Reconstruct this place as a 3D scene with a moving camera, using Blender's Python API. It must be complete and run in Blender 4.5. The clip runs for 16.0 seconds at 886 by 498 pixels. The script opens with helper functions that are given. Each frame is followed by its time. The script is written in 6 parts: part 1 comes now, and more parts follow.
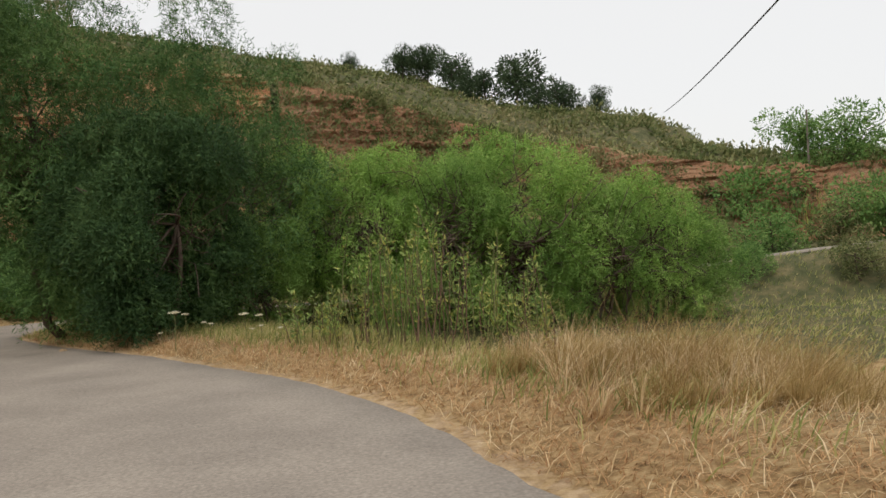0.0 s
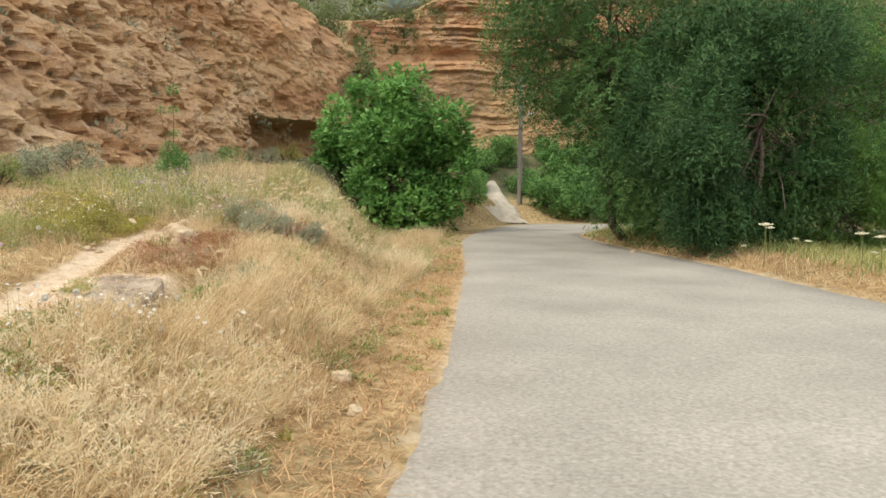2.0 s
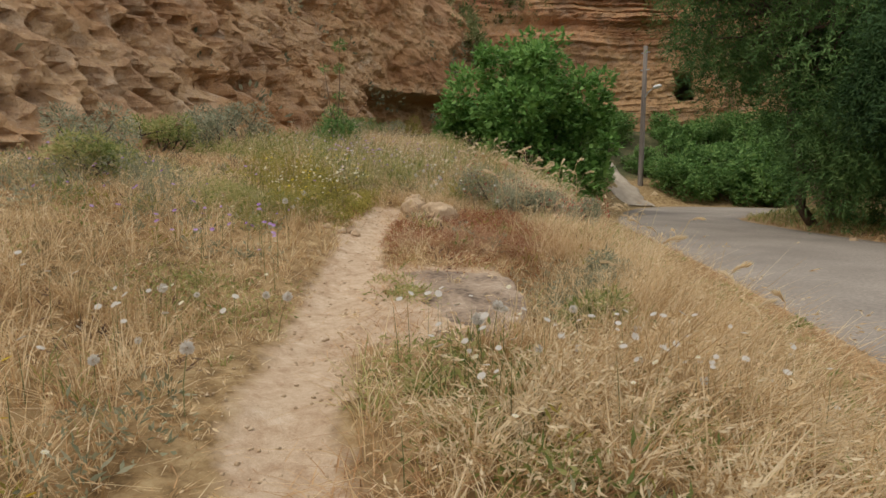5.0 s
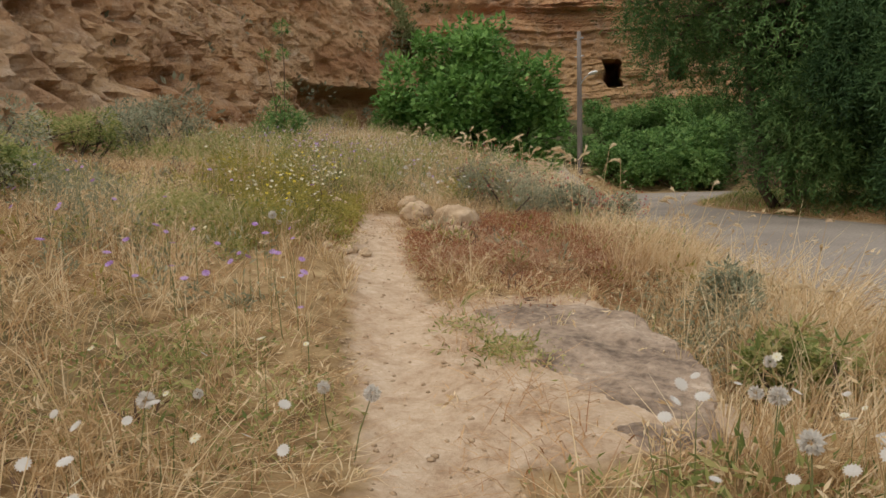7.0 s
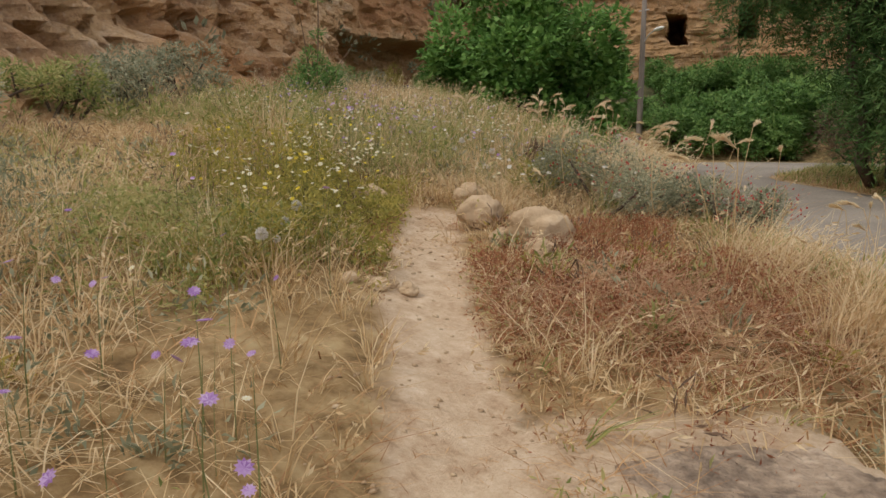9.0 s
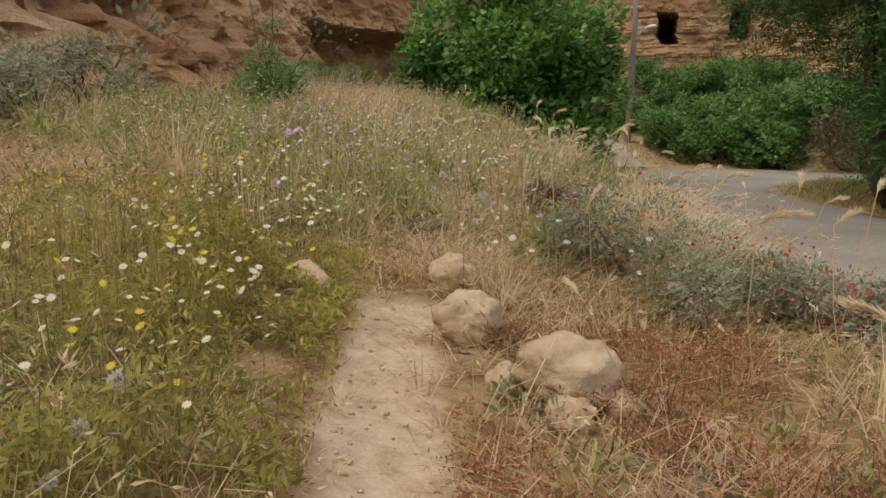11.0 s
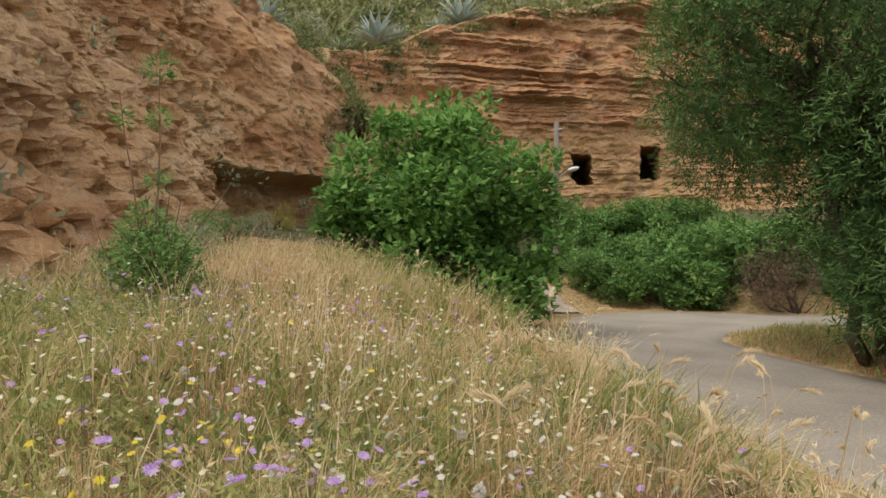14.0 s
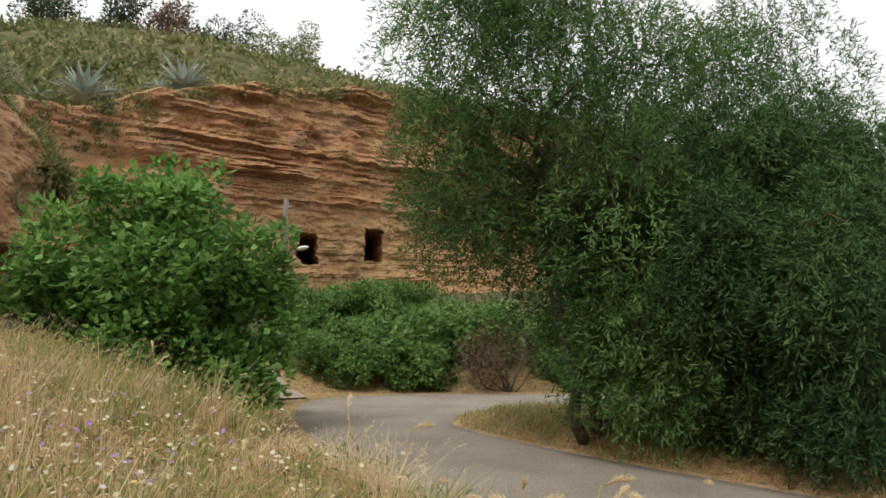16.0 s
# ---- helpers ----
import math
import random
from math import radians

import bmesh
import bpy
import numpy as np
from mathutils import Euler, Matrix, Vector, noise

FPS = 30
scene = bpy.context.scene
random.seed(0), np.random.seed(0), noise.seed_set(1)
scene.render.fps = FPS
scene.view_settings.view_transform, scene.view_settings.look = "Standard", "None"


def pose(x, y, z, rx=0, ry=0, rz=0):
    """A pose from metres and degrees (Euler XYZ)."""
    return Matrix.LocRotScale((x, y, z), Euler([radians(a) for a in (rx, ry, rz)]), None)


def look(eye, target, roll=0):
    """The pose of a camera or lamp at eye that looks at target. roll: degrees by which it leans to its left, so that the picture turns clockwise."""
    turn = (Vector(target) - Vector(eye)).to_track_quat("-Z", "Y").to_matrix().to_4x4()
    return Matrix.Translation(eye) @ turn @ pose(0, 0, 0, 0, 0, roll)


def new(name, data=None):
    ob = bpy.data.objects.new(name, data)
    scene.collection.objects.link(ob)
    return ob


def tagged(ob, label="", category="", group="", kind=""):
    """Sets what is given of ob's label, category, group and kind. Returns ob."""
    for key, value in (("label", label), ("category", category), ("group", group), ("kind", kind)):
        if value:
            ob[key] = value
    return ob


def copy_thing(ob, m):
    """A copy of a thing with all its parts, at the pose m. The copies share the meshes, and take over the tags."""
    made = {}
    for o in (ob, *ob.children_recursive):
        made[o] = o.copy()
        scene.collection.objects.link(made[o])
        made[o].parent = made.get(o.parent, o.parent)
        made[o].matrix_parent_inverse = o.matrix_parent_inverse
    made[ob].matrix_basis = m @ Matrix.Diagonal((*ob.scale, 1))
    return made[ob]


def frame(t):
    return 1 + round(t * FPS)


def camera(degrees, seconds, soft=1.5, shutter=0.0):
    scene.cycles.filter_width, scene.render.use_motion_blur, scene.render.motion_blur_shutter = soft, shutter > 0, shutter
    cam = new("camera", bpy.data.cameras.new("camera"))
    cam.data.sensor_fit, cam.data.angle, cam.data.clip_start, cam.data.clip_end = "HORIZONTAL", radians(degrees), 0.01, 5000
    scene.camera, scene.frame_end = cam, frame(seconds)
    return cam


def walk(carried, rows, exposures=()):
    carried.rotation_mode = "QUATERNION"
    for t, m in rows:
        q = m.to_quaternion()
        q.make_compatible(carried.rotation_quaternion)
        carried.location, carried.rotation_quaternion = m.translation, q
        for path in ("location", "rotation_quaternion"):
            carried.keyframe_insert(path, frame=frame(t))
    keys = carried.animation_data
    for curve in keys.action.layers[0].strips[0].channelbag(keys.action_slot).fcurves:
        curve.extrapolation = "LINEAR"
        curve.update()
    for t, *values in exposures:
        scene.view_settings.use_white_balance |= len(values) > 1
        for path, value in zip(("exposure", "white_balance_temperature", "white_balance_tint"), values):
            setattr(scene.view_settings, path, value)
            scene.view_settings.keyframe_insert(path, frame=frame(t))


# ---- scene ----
cam = camera(63.0, 16.0)
PATH = [
    (0, (0.404, 0.693, 2.041), (0.352, 2.692, 2.035), -2.9),
    (0.5, (-0.331, 1.013, 1.942), (-0.796, 2.957, 1.901), -1.0),
    (1, (-1.036, 1.350, 1.945), (-1.878, 3.161, 1.860), 0.2),
    (1.5, (-1.665, 1.607, 1.859), (-2.751, 3.280, 1.707), 0.1),
    (2, (-2.253, 1.671, 1.766), (-3.518, 3.208, 1.566), 0.2),
    (2.5, (-2.809, 1.769, 1.702), (-4.214, 3.175, 1.480), -0.2),
    (3, (-3.432, 1.854, 1.668), (-4.911, 3.181, 1.437), -1.1),
    (5.5, (-6.834, 1.605, 1.463), (-8.161, 3.082, 1.224), -0.2),
    (6, (-7.255, 1.771, 1.441), (-8.518, 3.304, 1.216), -1.5),
    (6.5, (-7.691, 2.027, 1.475), (-8.905, 3.598, 1.237), -1.2),
    (7, (-8.103, 2.289, 1.476), (-9.314, 3.858, 1.215), -1.9),
    (7.5, (-8.461, 2.600, 1.491), (-9.715, 4.133, 1.214), -2.3),
    (8, (-8.830, 2.982, 1.523), (-10.089, 4.504, 1.204), -1.6),
    (10.5, (-10.302, 4.711, 1.793), (-11.614, 6.161, 1.374), 0.6),
    (11, (-10.625, 5.099, 1.859), (-11.864, 6.618, 1.461), 1.0),
    (11.5, (-10.931, 5.513, 1.867), (-12.054, 7.131, 1.517), 0.8),
    (12, (-11.164, 5.776, 1.984), (-12.184, 7.464, 1.650), 0.2),
    (12.5, (-11.490, 6.022, 2.033), (-12.505, 7.718, 1.726), -0.7),
    (13, (-11.851, 6.300, 2.119), (-12.878, 7.994, 1.845), 0.2),
    (13.5, (-12.256, 6.588, 2.199), (-13.301, 8.283, 2.011), 0.8),
    (14, (-12.767, 6.948, 2.279), (-13.828, 8.643, 2.247), 0.3),
    (14.5, (-13.100, 7.200, 2.340), (-14.125, 8.913, 2.469), 1.5),
    (15, (-13.300, 7.340, 2.360), (-14.304, 9.046, 2.644), 1.4),
    (15.5, (-13.470, 7.460, 2.375), (-14.264, 9.279, 2.627), 1.4),
    (16, (-13.640, 7.598, 2.394), (-13.979, 9.560, 2.586), 0.9),
]
walk(cam, [(t, look(eye, target, roll)) for t, eye, target, roll in PATH], exposures=[(0, -0.02, 6500, 9), (0.5, 0.0, 6500, 8), (1.0, 0.4, 6350, 3), (1.5, 0.8, 6150, 1), (2.0, 0.9, 6200, 2), (2.5, 0.53, 6400, 5), (3.0, 0.3, 6500, 8), (5.5, 0.02, 6500, 9), (8.0, 0.02, 6500, 10), (10.5, 0.05, 6500, 10), (12.5, 0.3, 6500, 9), (13.5, 0.36, 6500, 8), (14.5, 0.62, 6500, 7), (15.0, 0.74, 6450, 6), (15.5, 0.21, 6500, 7), (16.0, 0.3, 6500, 7)])

# ---- light ----
world = bpy.data.worlds.new("world")
scene.world = world
world.use_nodes = True
wn, wl = world.node_tree.nodes, world.node_tree.links
wn.clear()
SUN_EL, SUN_AZ = 52.0, 205.0
w_sky = wn.new("ShaderNodeTexSky")
w_sky.sky_type = "NISHITA"
w_sky.sun_disc = False
w_sky.sun_elevation, w_sky.sun_rotation = radians(SUN_EL), radians(SUN_AZ)
w_sky.air_density, w_sky.dust_density = 1.0, 4.0
w_grey = wn.new("ShaderNodeMix")
w_grey.data_type = "RGBA"
w_grey.inputs["Factor"].default_value = 0.8
w_grey.inputs["B"].default_value = (10.6, 10.4, 10.2, 1)
w_bg = wn.new("ShaderNodeBackground")
w_bg.inputs["Strength"].default_value = 0.10
w_out = wn.new("ShaderNodeOutputWorld")
wl.new(w_sky.outputs[0], w_grey.inputs["A"])
wl.new(w_grey.outputs["Result"], w_bg.inputs["Color"])
wl.new(w_bg.outputs[0], w_out.inputs["Surface"])
sun_data = bpy.data.lights.new("sun", "SUN")
sun_data.energy, sun_data.angle, sun_data.color = 1.3, radians(14), (1.0, 0.95, 0.87)
sun = new("sun", sun_data)
sa, se = radians(SUN_AZ), radians(SUN_EL)
sun.matrix_world = look(Vector((math.sin(sa) * math.cos(se), math.cos(sa) * math.cos(se), math.sin(se))) * 80, (0, 0, 0))

# ---- materials ----


def mat(name, colors, scale=1.0, detail_scale=14.0, rough=0.9, bump=0.3, island=0.0, obj_random=0.0, stretch=(1, 1, 1), trans=0.0, bump_scale=None, spec=0.25, dist=0.02):
    """A surface of several tones mixed by noise at two sizes, with fine relief."""
    m = bpy.data.materials.new(name)
    m.use_nodes = True
    n, l = m.node_tree.nodes, m.node_tree.links
    b = n["Principled BSDF"]
    b.inputs["Roughness"].default_value = rough
    b.inputs["Specular IOR Level"].default_value = spec
    co = n.new("ShaderNodeTexCoord")
    mp = n.new("ShaderNodeMapping")
    mp.inputs["Scale"].default_value = stretch
    l.new(co.outputs["Object"], mp.inputs["Vector"])
    a = n.new("ShaderNodeTexNoise")
    a.inputs["Scale"].default_value, a.inputs["Detail"].default_value, a.inputs["Roughness"].default_value = scale, 5, 0.6
    c = n.new("ShaderNodeTexNoise")
    c.inputs["Scale"].default_value, c.inputs["Detail"].default_value = detail_scale, 4
    l.new(mp.outputs[0], a.inputs["Vector"])
    l.new(mp.outputs[0], c.inputs["Vector"])
    add = n.new("ShaderNodeMath")
    add.operation = "MULTIPLY_ADD"
    add.inputs[1].default_value = 0.45
    l.new(c.outputs["Fac"], add.inputs[0])
    sub = n.new("ShaderNodeMath")
    sub.operation = "MULTIPLY_ADD"
    sub.inputs[1].default_value, sub.inputs[2].default_value = 1.25, -0.35
    l.new(a.outputs["Fac"], sub.inputs[0])
    l.new(sub.outputs[0], add.inputs[2])
    last = add.outputs[0]
    if island or obj_random:
        src = n.new("ShaderNodeNewGeometry").outputs["Random Per Island"] if island else n.new("ShaderNodeObjectInfo").outputs["Random"]
        k = n.new("ShaderNodeMath")
        k.operation = "MULTIPLY_ADD"
        k.inputs[1].default_value = island or obj_random
        l.new(src, k.inputs[0])
        l.new(last, k.inputs[2])
        o = n.new("ShaderNodeMath")
        o.operation = "SUBTRACT"
        o.inputs[1].default_value = 0.5 * (island or obj_random)
        l.new(k.outputs[0], o.inputs[0])
        last = o.outputs[0]
    ramp = n.new("ShaderNodeValToRGB")
    e = ramp.color_ramp.elements
    while len(e) < len(colors):
        e.new(0.5)
    for i, col in enumerate(colors):
        e[i].position = 0.2 + 0.6 * i / max(1, len(colors) - 1)
        e[i].color = (*col, 1)
    l.new(last, ramp.inputs["Fac"])
    l.new(ramp.outputs["Color"], b.inputs["Base Color"])
    if bump:
        bp = n.new("ShaderNodeBump")
        bp.inputs["Strength"].default_value, bp.inputs["Distance"].default_value = bump, dist
        src = c.outputs["Fac"]
        if bump_scale:
            d = n.new("ShaderNodeTexNoise")
            d.inputs["Scale"].default_value, d.inputs["Detail"].default_value = bump_scale, 6
            l.new(mp.outputs[0], d.inputs["Vector"])
            src = d.outputs["Fac"]
        l.new(src, bp.inputs["Height"])
        l.new(bp.outputs["Normal"], b.inputs["Normal"])
    if trans:
        t = n.new("ShaderNodeBsdfTranslucent")
        l.new(ramp.outputs["Color"], t.inputs["Color"])
        mx = n.new("ShaderNodeMixShader")
        mx.inputs["Fac"].default_value = trans
        l.new(b.outputs[0], mx.inputs[1])
        l.new(t.outputs[0], mx.inputs[2])
        l.new(mx.outputs[0], n["Material Output"].inputs["Surface"])
    return m


def ground_material():
    """Litter of dry grass, with sandy bare soil, green growth and pebbly slab laid over it where the sheet's masks say so."""
    m = bpy.data.materials.new("ground_soil")
    m.use_nodes = True
    n, l = m.node_tree.nodes, m.node_tree.links
    b = n["Principled BSDF"]
    b.inputs["Roughness"].default_value = 0.95
    b.inputs["Specular IOR Level"].default_value = 0.15
    co = n.new("ShaderNodeTexCoord")

    def noise_at(scale, detail=6, rough=0.65):
        t = n.new("ShaderNodeTexNoise")
        t.inputs["Scale"].default_value, t.inputs["Detail"].default_value, t.inputs["Roughness"].default_value = scale, detail, rough
        l.new(co.outputs["Object"], t.inputs["Vector"])
        return t.outputs["Fac"]

    def ramp(fac, stops):
        r = n.new("ShaderNodeValToRGB")
        e = r.color_ramp.elements
        while len(e) < len(stops):
            e.new(0.5)
        for i, (p, col) in enumerate(stops):
            e[i].position, e[i].color = p, (*col, 1)
        l.new(fac, r.inputs["Fac"])
        return r.outputs["Color"]

    def mix(fac, x, y):
        k = n.new("ShaderNodeMix")
        k.data_type = "RGBA"
        l.new(fac, k.inputs["Factor"])
        l.new(x, k.inputs["A"])
        l.new(y, k.inputs["B"])
        return k.outputs["Result"]

    litter = ramp(noise_at(7, 8, 0.7), [(0.28, (0.10, 0.065, 0.033)), (0.45, (0.29, 0.19, 0.09)), (0.58, (0.44, 0.31, 0.16)), (0.72, (0.50, 0.39, 0.22))])
    sand = ramp(noise_at(8, 11, 0.82), [(0.28, (0.29, 0.19, 0.115)), (0.42, (0.49, 0.345, 0.225)), (0.55, (0.61, 0.465, 0.325)), (0.7, (0.73, 0.60, 0.46))])
    green = ramp(noise_at(1.3, 9, 0.75), [(0.3, (0.04, 0.05, 0.022)), (0.47, (0.09, 0.095, 0.045)), (0.6, (0.17, 0.145, 0.075)), (0.74, (0.31, 0.24, 0.14))])
    masks = n.new("ShaderNodeAttribute")
    masks.attribute_name = "masks"
    sep = n.new("ShaderNodeSeparateColor")
    l.new(masks.outputs["Color"], sep.inputs[0])
    broken = noise_at(4.5, 5)

    def soft(channel):
        a = n.new("ShaderNodeMath")
        a.operation = "MULTIPLY_ADD"
        a.inputs[1].default_value = 1.5
        l.new(channel, a.inputs[0])
        s = n.new("ShaderNodeMath")
        s.operation = "SUBTRACT"
        s.use_clamp = True
        l.new(broken, a.inputs[2])
        l.new(a.outputs[0], s.inputs[0])
        s.inputs[1].default_value = 0.75
        g = n.new("ShaderNodeMath")
        g.operation, g.use_clamp = "MULTIPLY", True
        g.inputs[1].default_value = 2.2
        l.new(s.outputs[0], g.inputs[0])
        return g.outputs[0]

    col = mix(soft(sep.outputs["Green"]), litter, green)
    col = mix(soft(sep.outputs["Red"]), col, sand)
    l.new(col, b.inputs["Base Color"])
    bp = n.new("ShaderNodeBump")
    bp.inputs["Strength"].default_value, bp.inputs["Distance"].default_value = 0.65, 0.03
    l.new(noise_at(38, 9, 0.75), bp.inputs["Height"])
    l.new(bp.outputs["Normal"], b.inputs["Normal"])
    return m


def rock_material(name, band_scale, tones, dark, pale, relief=1.0, lower=None):
    """Sandstone: warm tones in wavy beds, grey weathering and pale dust, pitted relief."""
    m = bpy.data.materials.new(name)
    m.use_nodes = True
    n, l = m.node_tree.nodes, m.node_tree.links
    b = n["Principled BSDF"]
    b.inputs["Roughness"].default_value = 0.95
    b.inputs["Specular IOR Level"].default_value = 0.12
    co = n.new("ShaderNodeTexCoord")
    mp = n.new("ShaderNodeMapping")
    mp.inputs["Scale"].default_value = (0.12, 0.12, band_scale)
    l.new(co.outputs["Object"], mp.inputs["Vector"])
    beds = n.new("ShaderNodeTexNoise")
    beds.inputs["Scale"].default_value, beds.inputs["Detail"].default_value, beds.inputs["Distortion"].default_value = 1.0, 7, 0.6
    l.new(mp.outputs[0], beds.inputs["Vector"])
    r = n.new("ShaderNodeValToRGB")
    e = r.color_ramp.elements
    while len(e) < len(tones):
        e.new(0.5)
    for i, c in enumerate(tones):
        e[i].position, e[i].color = 0.3 + 0.4 * i / (len(tones) - 1), (*c, 1)
    l.new(beds.outputs["Fac"], r.inputs["Fac"])
    col = r.outputs["Color"]
    if lower:
        tone, lo, hi = lower
        sep = n.new("ShaderNodeSeparateXYZ")
        l.new(co.outputs["Object"], sep.inputs[0])
        up = n.new("ShaderNodeMapRange")
        up.inputs["From Min"].default_value, up.inputs["From Max"].default_value = hi, lo
        up.inputs["To Max"].default_value = 0.75
        wav = n.new("ShaderNodeMath")
        wav.operation = "MULTIPLY_ADD"
        wav.inputs[1].default_value = 4.0
        l.new(beds.outputs["Fac"], wav.inputs[0])
        l.new(sep.outputs["Z"], wav.inputs[2])
        l.new(wav.outputs[0], up.inputs["Value"])
        k = n.new("ShaderNodeMix")
        k.data_type = "RGBA"
        k.inputs["B"].default_value = (*tone, 1)
        l.new(up.outputs[0], k.inputs["Factor"])
        l.new(col, k.inputs["A"])
        col = k.outputs["Result"]
    for scale, lo, hi, tone, amount in ((0.35, 0.52, 0.68, dark, 0.75), (1.7, 0.52, 0.70, pale, 0.6), (5.0, 0.54, 0.68, dark, 0.65), (13.0, 0.55, 0.66, dark, 0.7), (17.0, 0.56, 0.68, pale, 0.6)):
        t = n.new("ShaderNodeTexNoise")
        t.inputs["Scale"].default_value, t.inputs["Detail"].default_value, t.inputs["Roughness"].default_value = scale, 6, 0.65
        l.new(co.outputs["Object"], t.inputs["Vector"])
        mr = n.new("ShaderNodeMapRange")
        mr.inputs["From Min"].default_value, mr.inputs["From Max"].default_value, mr.inputs["To Max"].default_value = lo, hi, amount
        l.new(t.outputs["Fac"], mr.inputs["Value"])
        k = n.new("ShaderNodeMix")
        k.data_type = "RGBA"
        k.inputs["B"].default_value = (*tone, 1)
        l.new(mr.outputs[0], k.inputs["Factor"])
        l.new(col, k.inputs["A"])
        col = k.outputs["Result"]
    l.new(col, b.inputs["Base Color"])
    t = n.new("ShaderNodeTexNoise")
    t.inputs["Scale"].default_value, t.inputs["Detail"].default_value, t.inputs["Roughness"].default_value = 4.0, 9, 0.7
    l.new(co.outputs["Object"], t.inputs["Vector"])
    bp = n.new("ShaderNodeBump")
    bp.inputs["Strength"].default_value, bp.inputs["Distance"].default_value = relief, 0.2
    l.new(t.outputs["Fac"], bp.inputs["Height"])
    l.new(bp.outputs["Normal"], b.inputs["Normal"])
    return m


def asphalt_material():
    """Worn pale asphalt with visible stone chips, darker patches and dust."""
    m = bpy.data.materials.new("worn_asphalt")
    m.use_nodes = True
    n, l = m.node_tree.nodes, m.node_tree.links
    b = n["Principled BSDF"]
    b.inputs["Roughness"].default_value = 0.85
    co = n.new("ShaderNodeTexCoord")
    big = n.new("ShaderNodeTexNoise")
    big.inputs["Scale"].default_value, big.inputs["Detail"].default_value = 0.5, 5
    chips = n.new("ShaderNodeTexVoronoi")
    chips.inputs["Scale"].default_value = 38
    fine = n.new("ShaderNodeTexNoise")
    fine.inputs["Scale"].default_value, fine.inputs["Detail"].default_value = 22, 6
    for t in (big, chips, fine):
        l.new(co.outputs["Object"], t.inputs["Vector"])
    r = n.new("ShaderNodeValToRGB")
    r.color_ramp.elements[0].position, r.color_ramp.elements[0].color = 0.3, (0.235, 0.192, 0.15, 1)
    r.color_ramp.elements[1].position, r.color_ramp.elements[1].color = 0.7, (0.332, 0.273, 0.212, 1)
    l.new(big.outputs["Fac"], r.inputs["Fac"])
    k = n.new("ShaderNodeMix")
    k.data_type, k.blend_type = "RGBA", "OVERLAY"
    k.inputs["Factor"].default_value = 0.42
    l.new(r.outputs["Color"], k.inputs["A"])
    l.new(fine.outputs["Fac"], k.inputs["B"])
    c = n.new("ShaderNodeMix")
    c.data_type, c.blend_type = "RGBA", "OVERLAY"
    c.inputs["Factor"].default_value = 0.16
    l.new(k.outputs["Result"], c.inputs["A"])
    grey = n.new("ShaderNodeRGBToBW")
    l.new(chips.outputs["Color"], grey.inputs[0])
    l.new(grey.outputs[0], c.inputs["B"])
    hs = n.new("ShaderNodeHueSaturation")
    hs.inputs["Saturation"].default_value = 0.8
    l.new(c.outputs["Result"], hs.inputs["Color"])
    l.new(hs.outputs["Color"], b.inputs["Base Color"])
    bp = n.new("ShaderNodeBump")
    bp.inputs["Strength"].default_value, bp.inputs["Distance"].default_value = 0.3, 0.006
    l.new(chips.outputs["Distance"], bp.inputs["Height"])
    l.new(bp.outputs["Normal"], b.inputs["Normal"])
    return m


M_GROUND = ground_material()
M_ROAD = asphalt_material()
M_ROCK_L = rock_material("pitted_sandstone", 0.5, [(0.42, 0.215, 0.10), (0.55, 0.325, 0.165), (0.64, 0.43, 0.25), (0.57, 0.345, 0.185)], (0.32, 0.175, 0.10), (0.66, 0.53, 0.40))
M_ROCK_B = rock_material("bedded_sandstone", 0.7, [(0.38, 0.165, 0.085), (0.46, 0.235, 0.115), (0.50, 0.30, 0.15), (0.46, 0.235, 0.13)], (0.27, 0.155, 0.095), (0.46, 0.36, 0.26), 1.0, ((0.46, 0.295, 0.14), 8.0, 11.5))
M_ROCK_S = rock_material("smooth_ochre_sandstone", 0.8, [(0.36, 0.18, 0.09), (0.45, 0.25, 0.125), (0.51, 0.32, 0.175), (0.45, 0.25, 0.13)], (0.28, 0.15, 0.085), (0.52, 0.39, 0.26), 0.7)
M_ROCK_F = rock_material("red_earth_rock", 0.7, [(0.20, 0.095, 0.055), (0.31, 0.155, 0.085), (0.37, 0.21, 0.12), (0.33, 0.175, 0.10)], (0.14, 0.085, 0.055), (0.40, 0.31, 0.22))
M_FIG = mat("fig_leaf", [(0.08, 0.18, 0.04), (0.17, 0.33, 0.08), (0.30, 0.49, 0.14)], 0.6, 4, 0.65, 0, island=0.5, trans=0.4)
M_PEPPER = mat("pepper_tree_leaf", [(0.036, 0.085, 0.025), (0.085, 0.17, 0.048), (0.165, 0.265, 0.08)], 0.35, 3, 0.7, 0, island=0.4, trans=0.27)
# the pepper leaf again, with the shade of the low skirt in its colour
M_PEPPER_SHADE = mat("shaded_pepper_leaf", [(0.02, 0.05, 0.017), (0.046, 0.10, 0.03), (0.095, 0.165, 0.052)], 0.35, 3, 0.7, 0, island=0.4, trans=0.2)
M_BRIGHT = mat("bright_feathery_leaf", [(0.13, 0.25, 0.05), (0.28, 0.45, 0.10), (0.44, 0.60, 0.17)], 0.35, 3, 0.7, 0, island=0.4, trans=0.45)
M_MID = mat("mid_green_feathery_leaf", [(0.11, 0.21, 0.045), (0.23, 0.38, 0.09), (0.37, 0.52, 0.15)], 0.35, 3, 0.7, 0, island=0.4, trans=0.45)
M_BRAMBLE = mat("bramble_leaf", [(0.09, 0.18, 0.05), (0.18, 0.32, 0.09), (0.30, 0.44, 0.14)], 0.6, 4, 0.65, 0, island=0.5, trans=0.4)
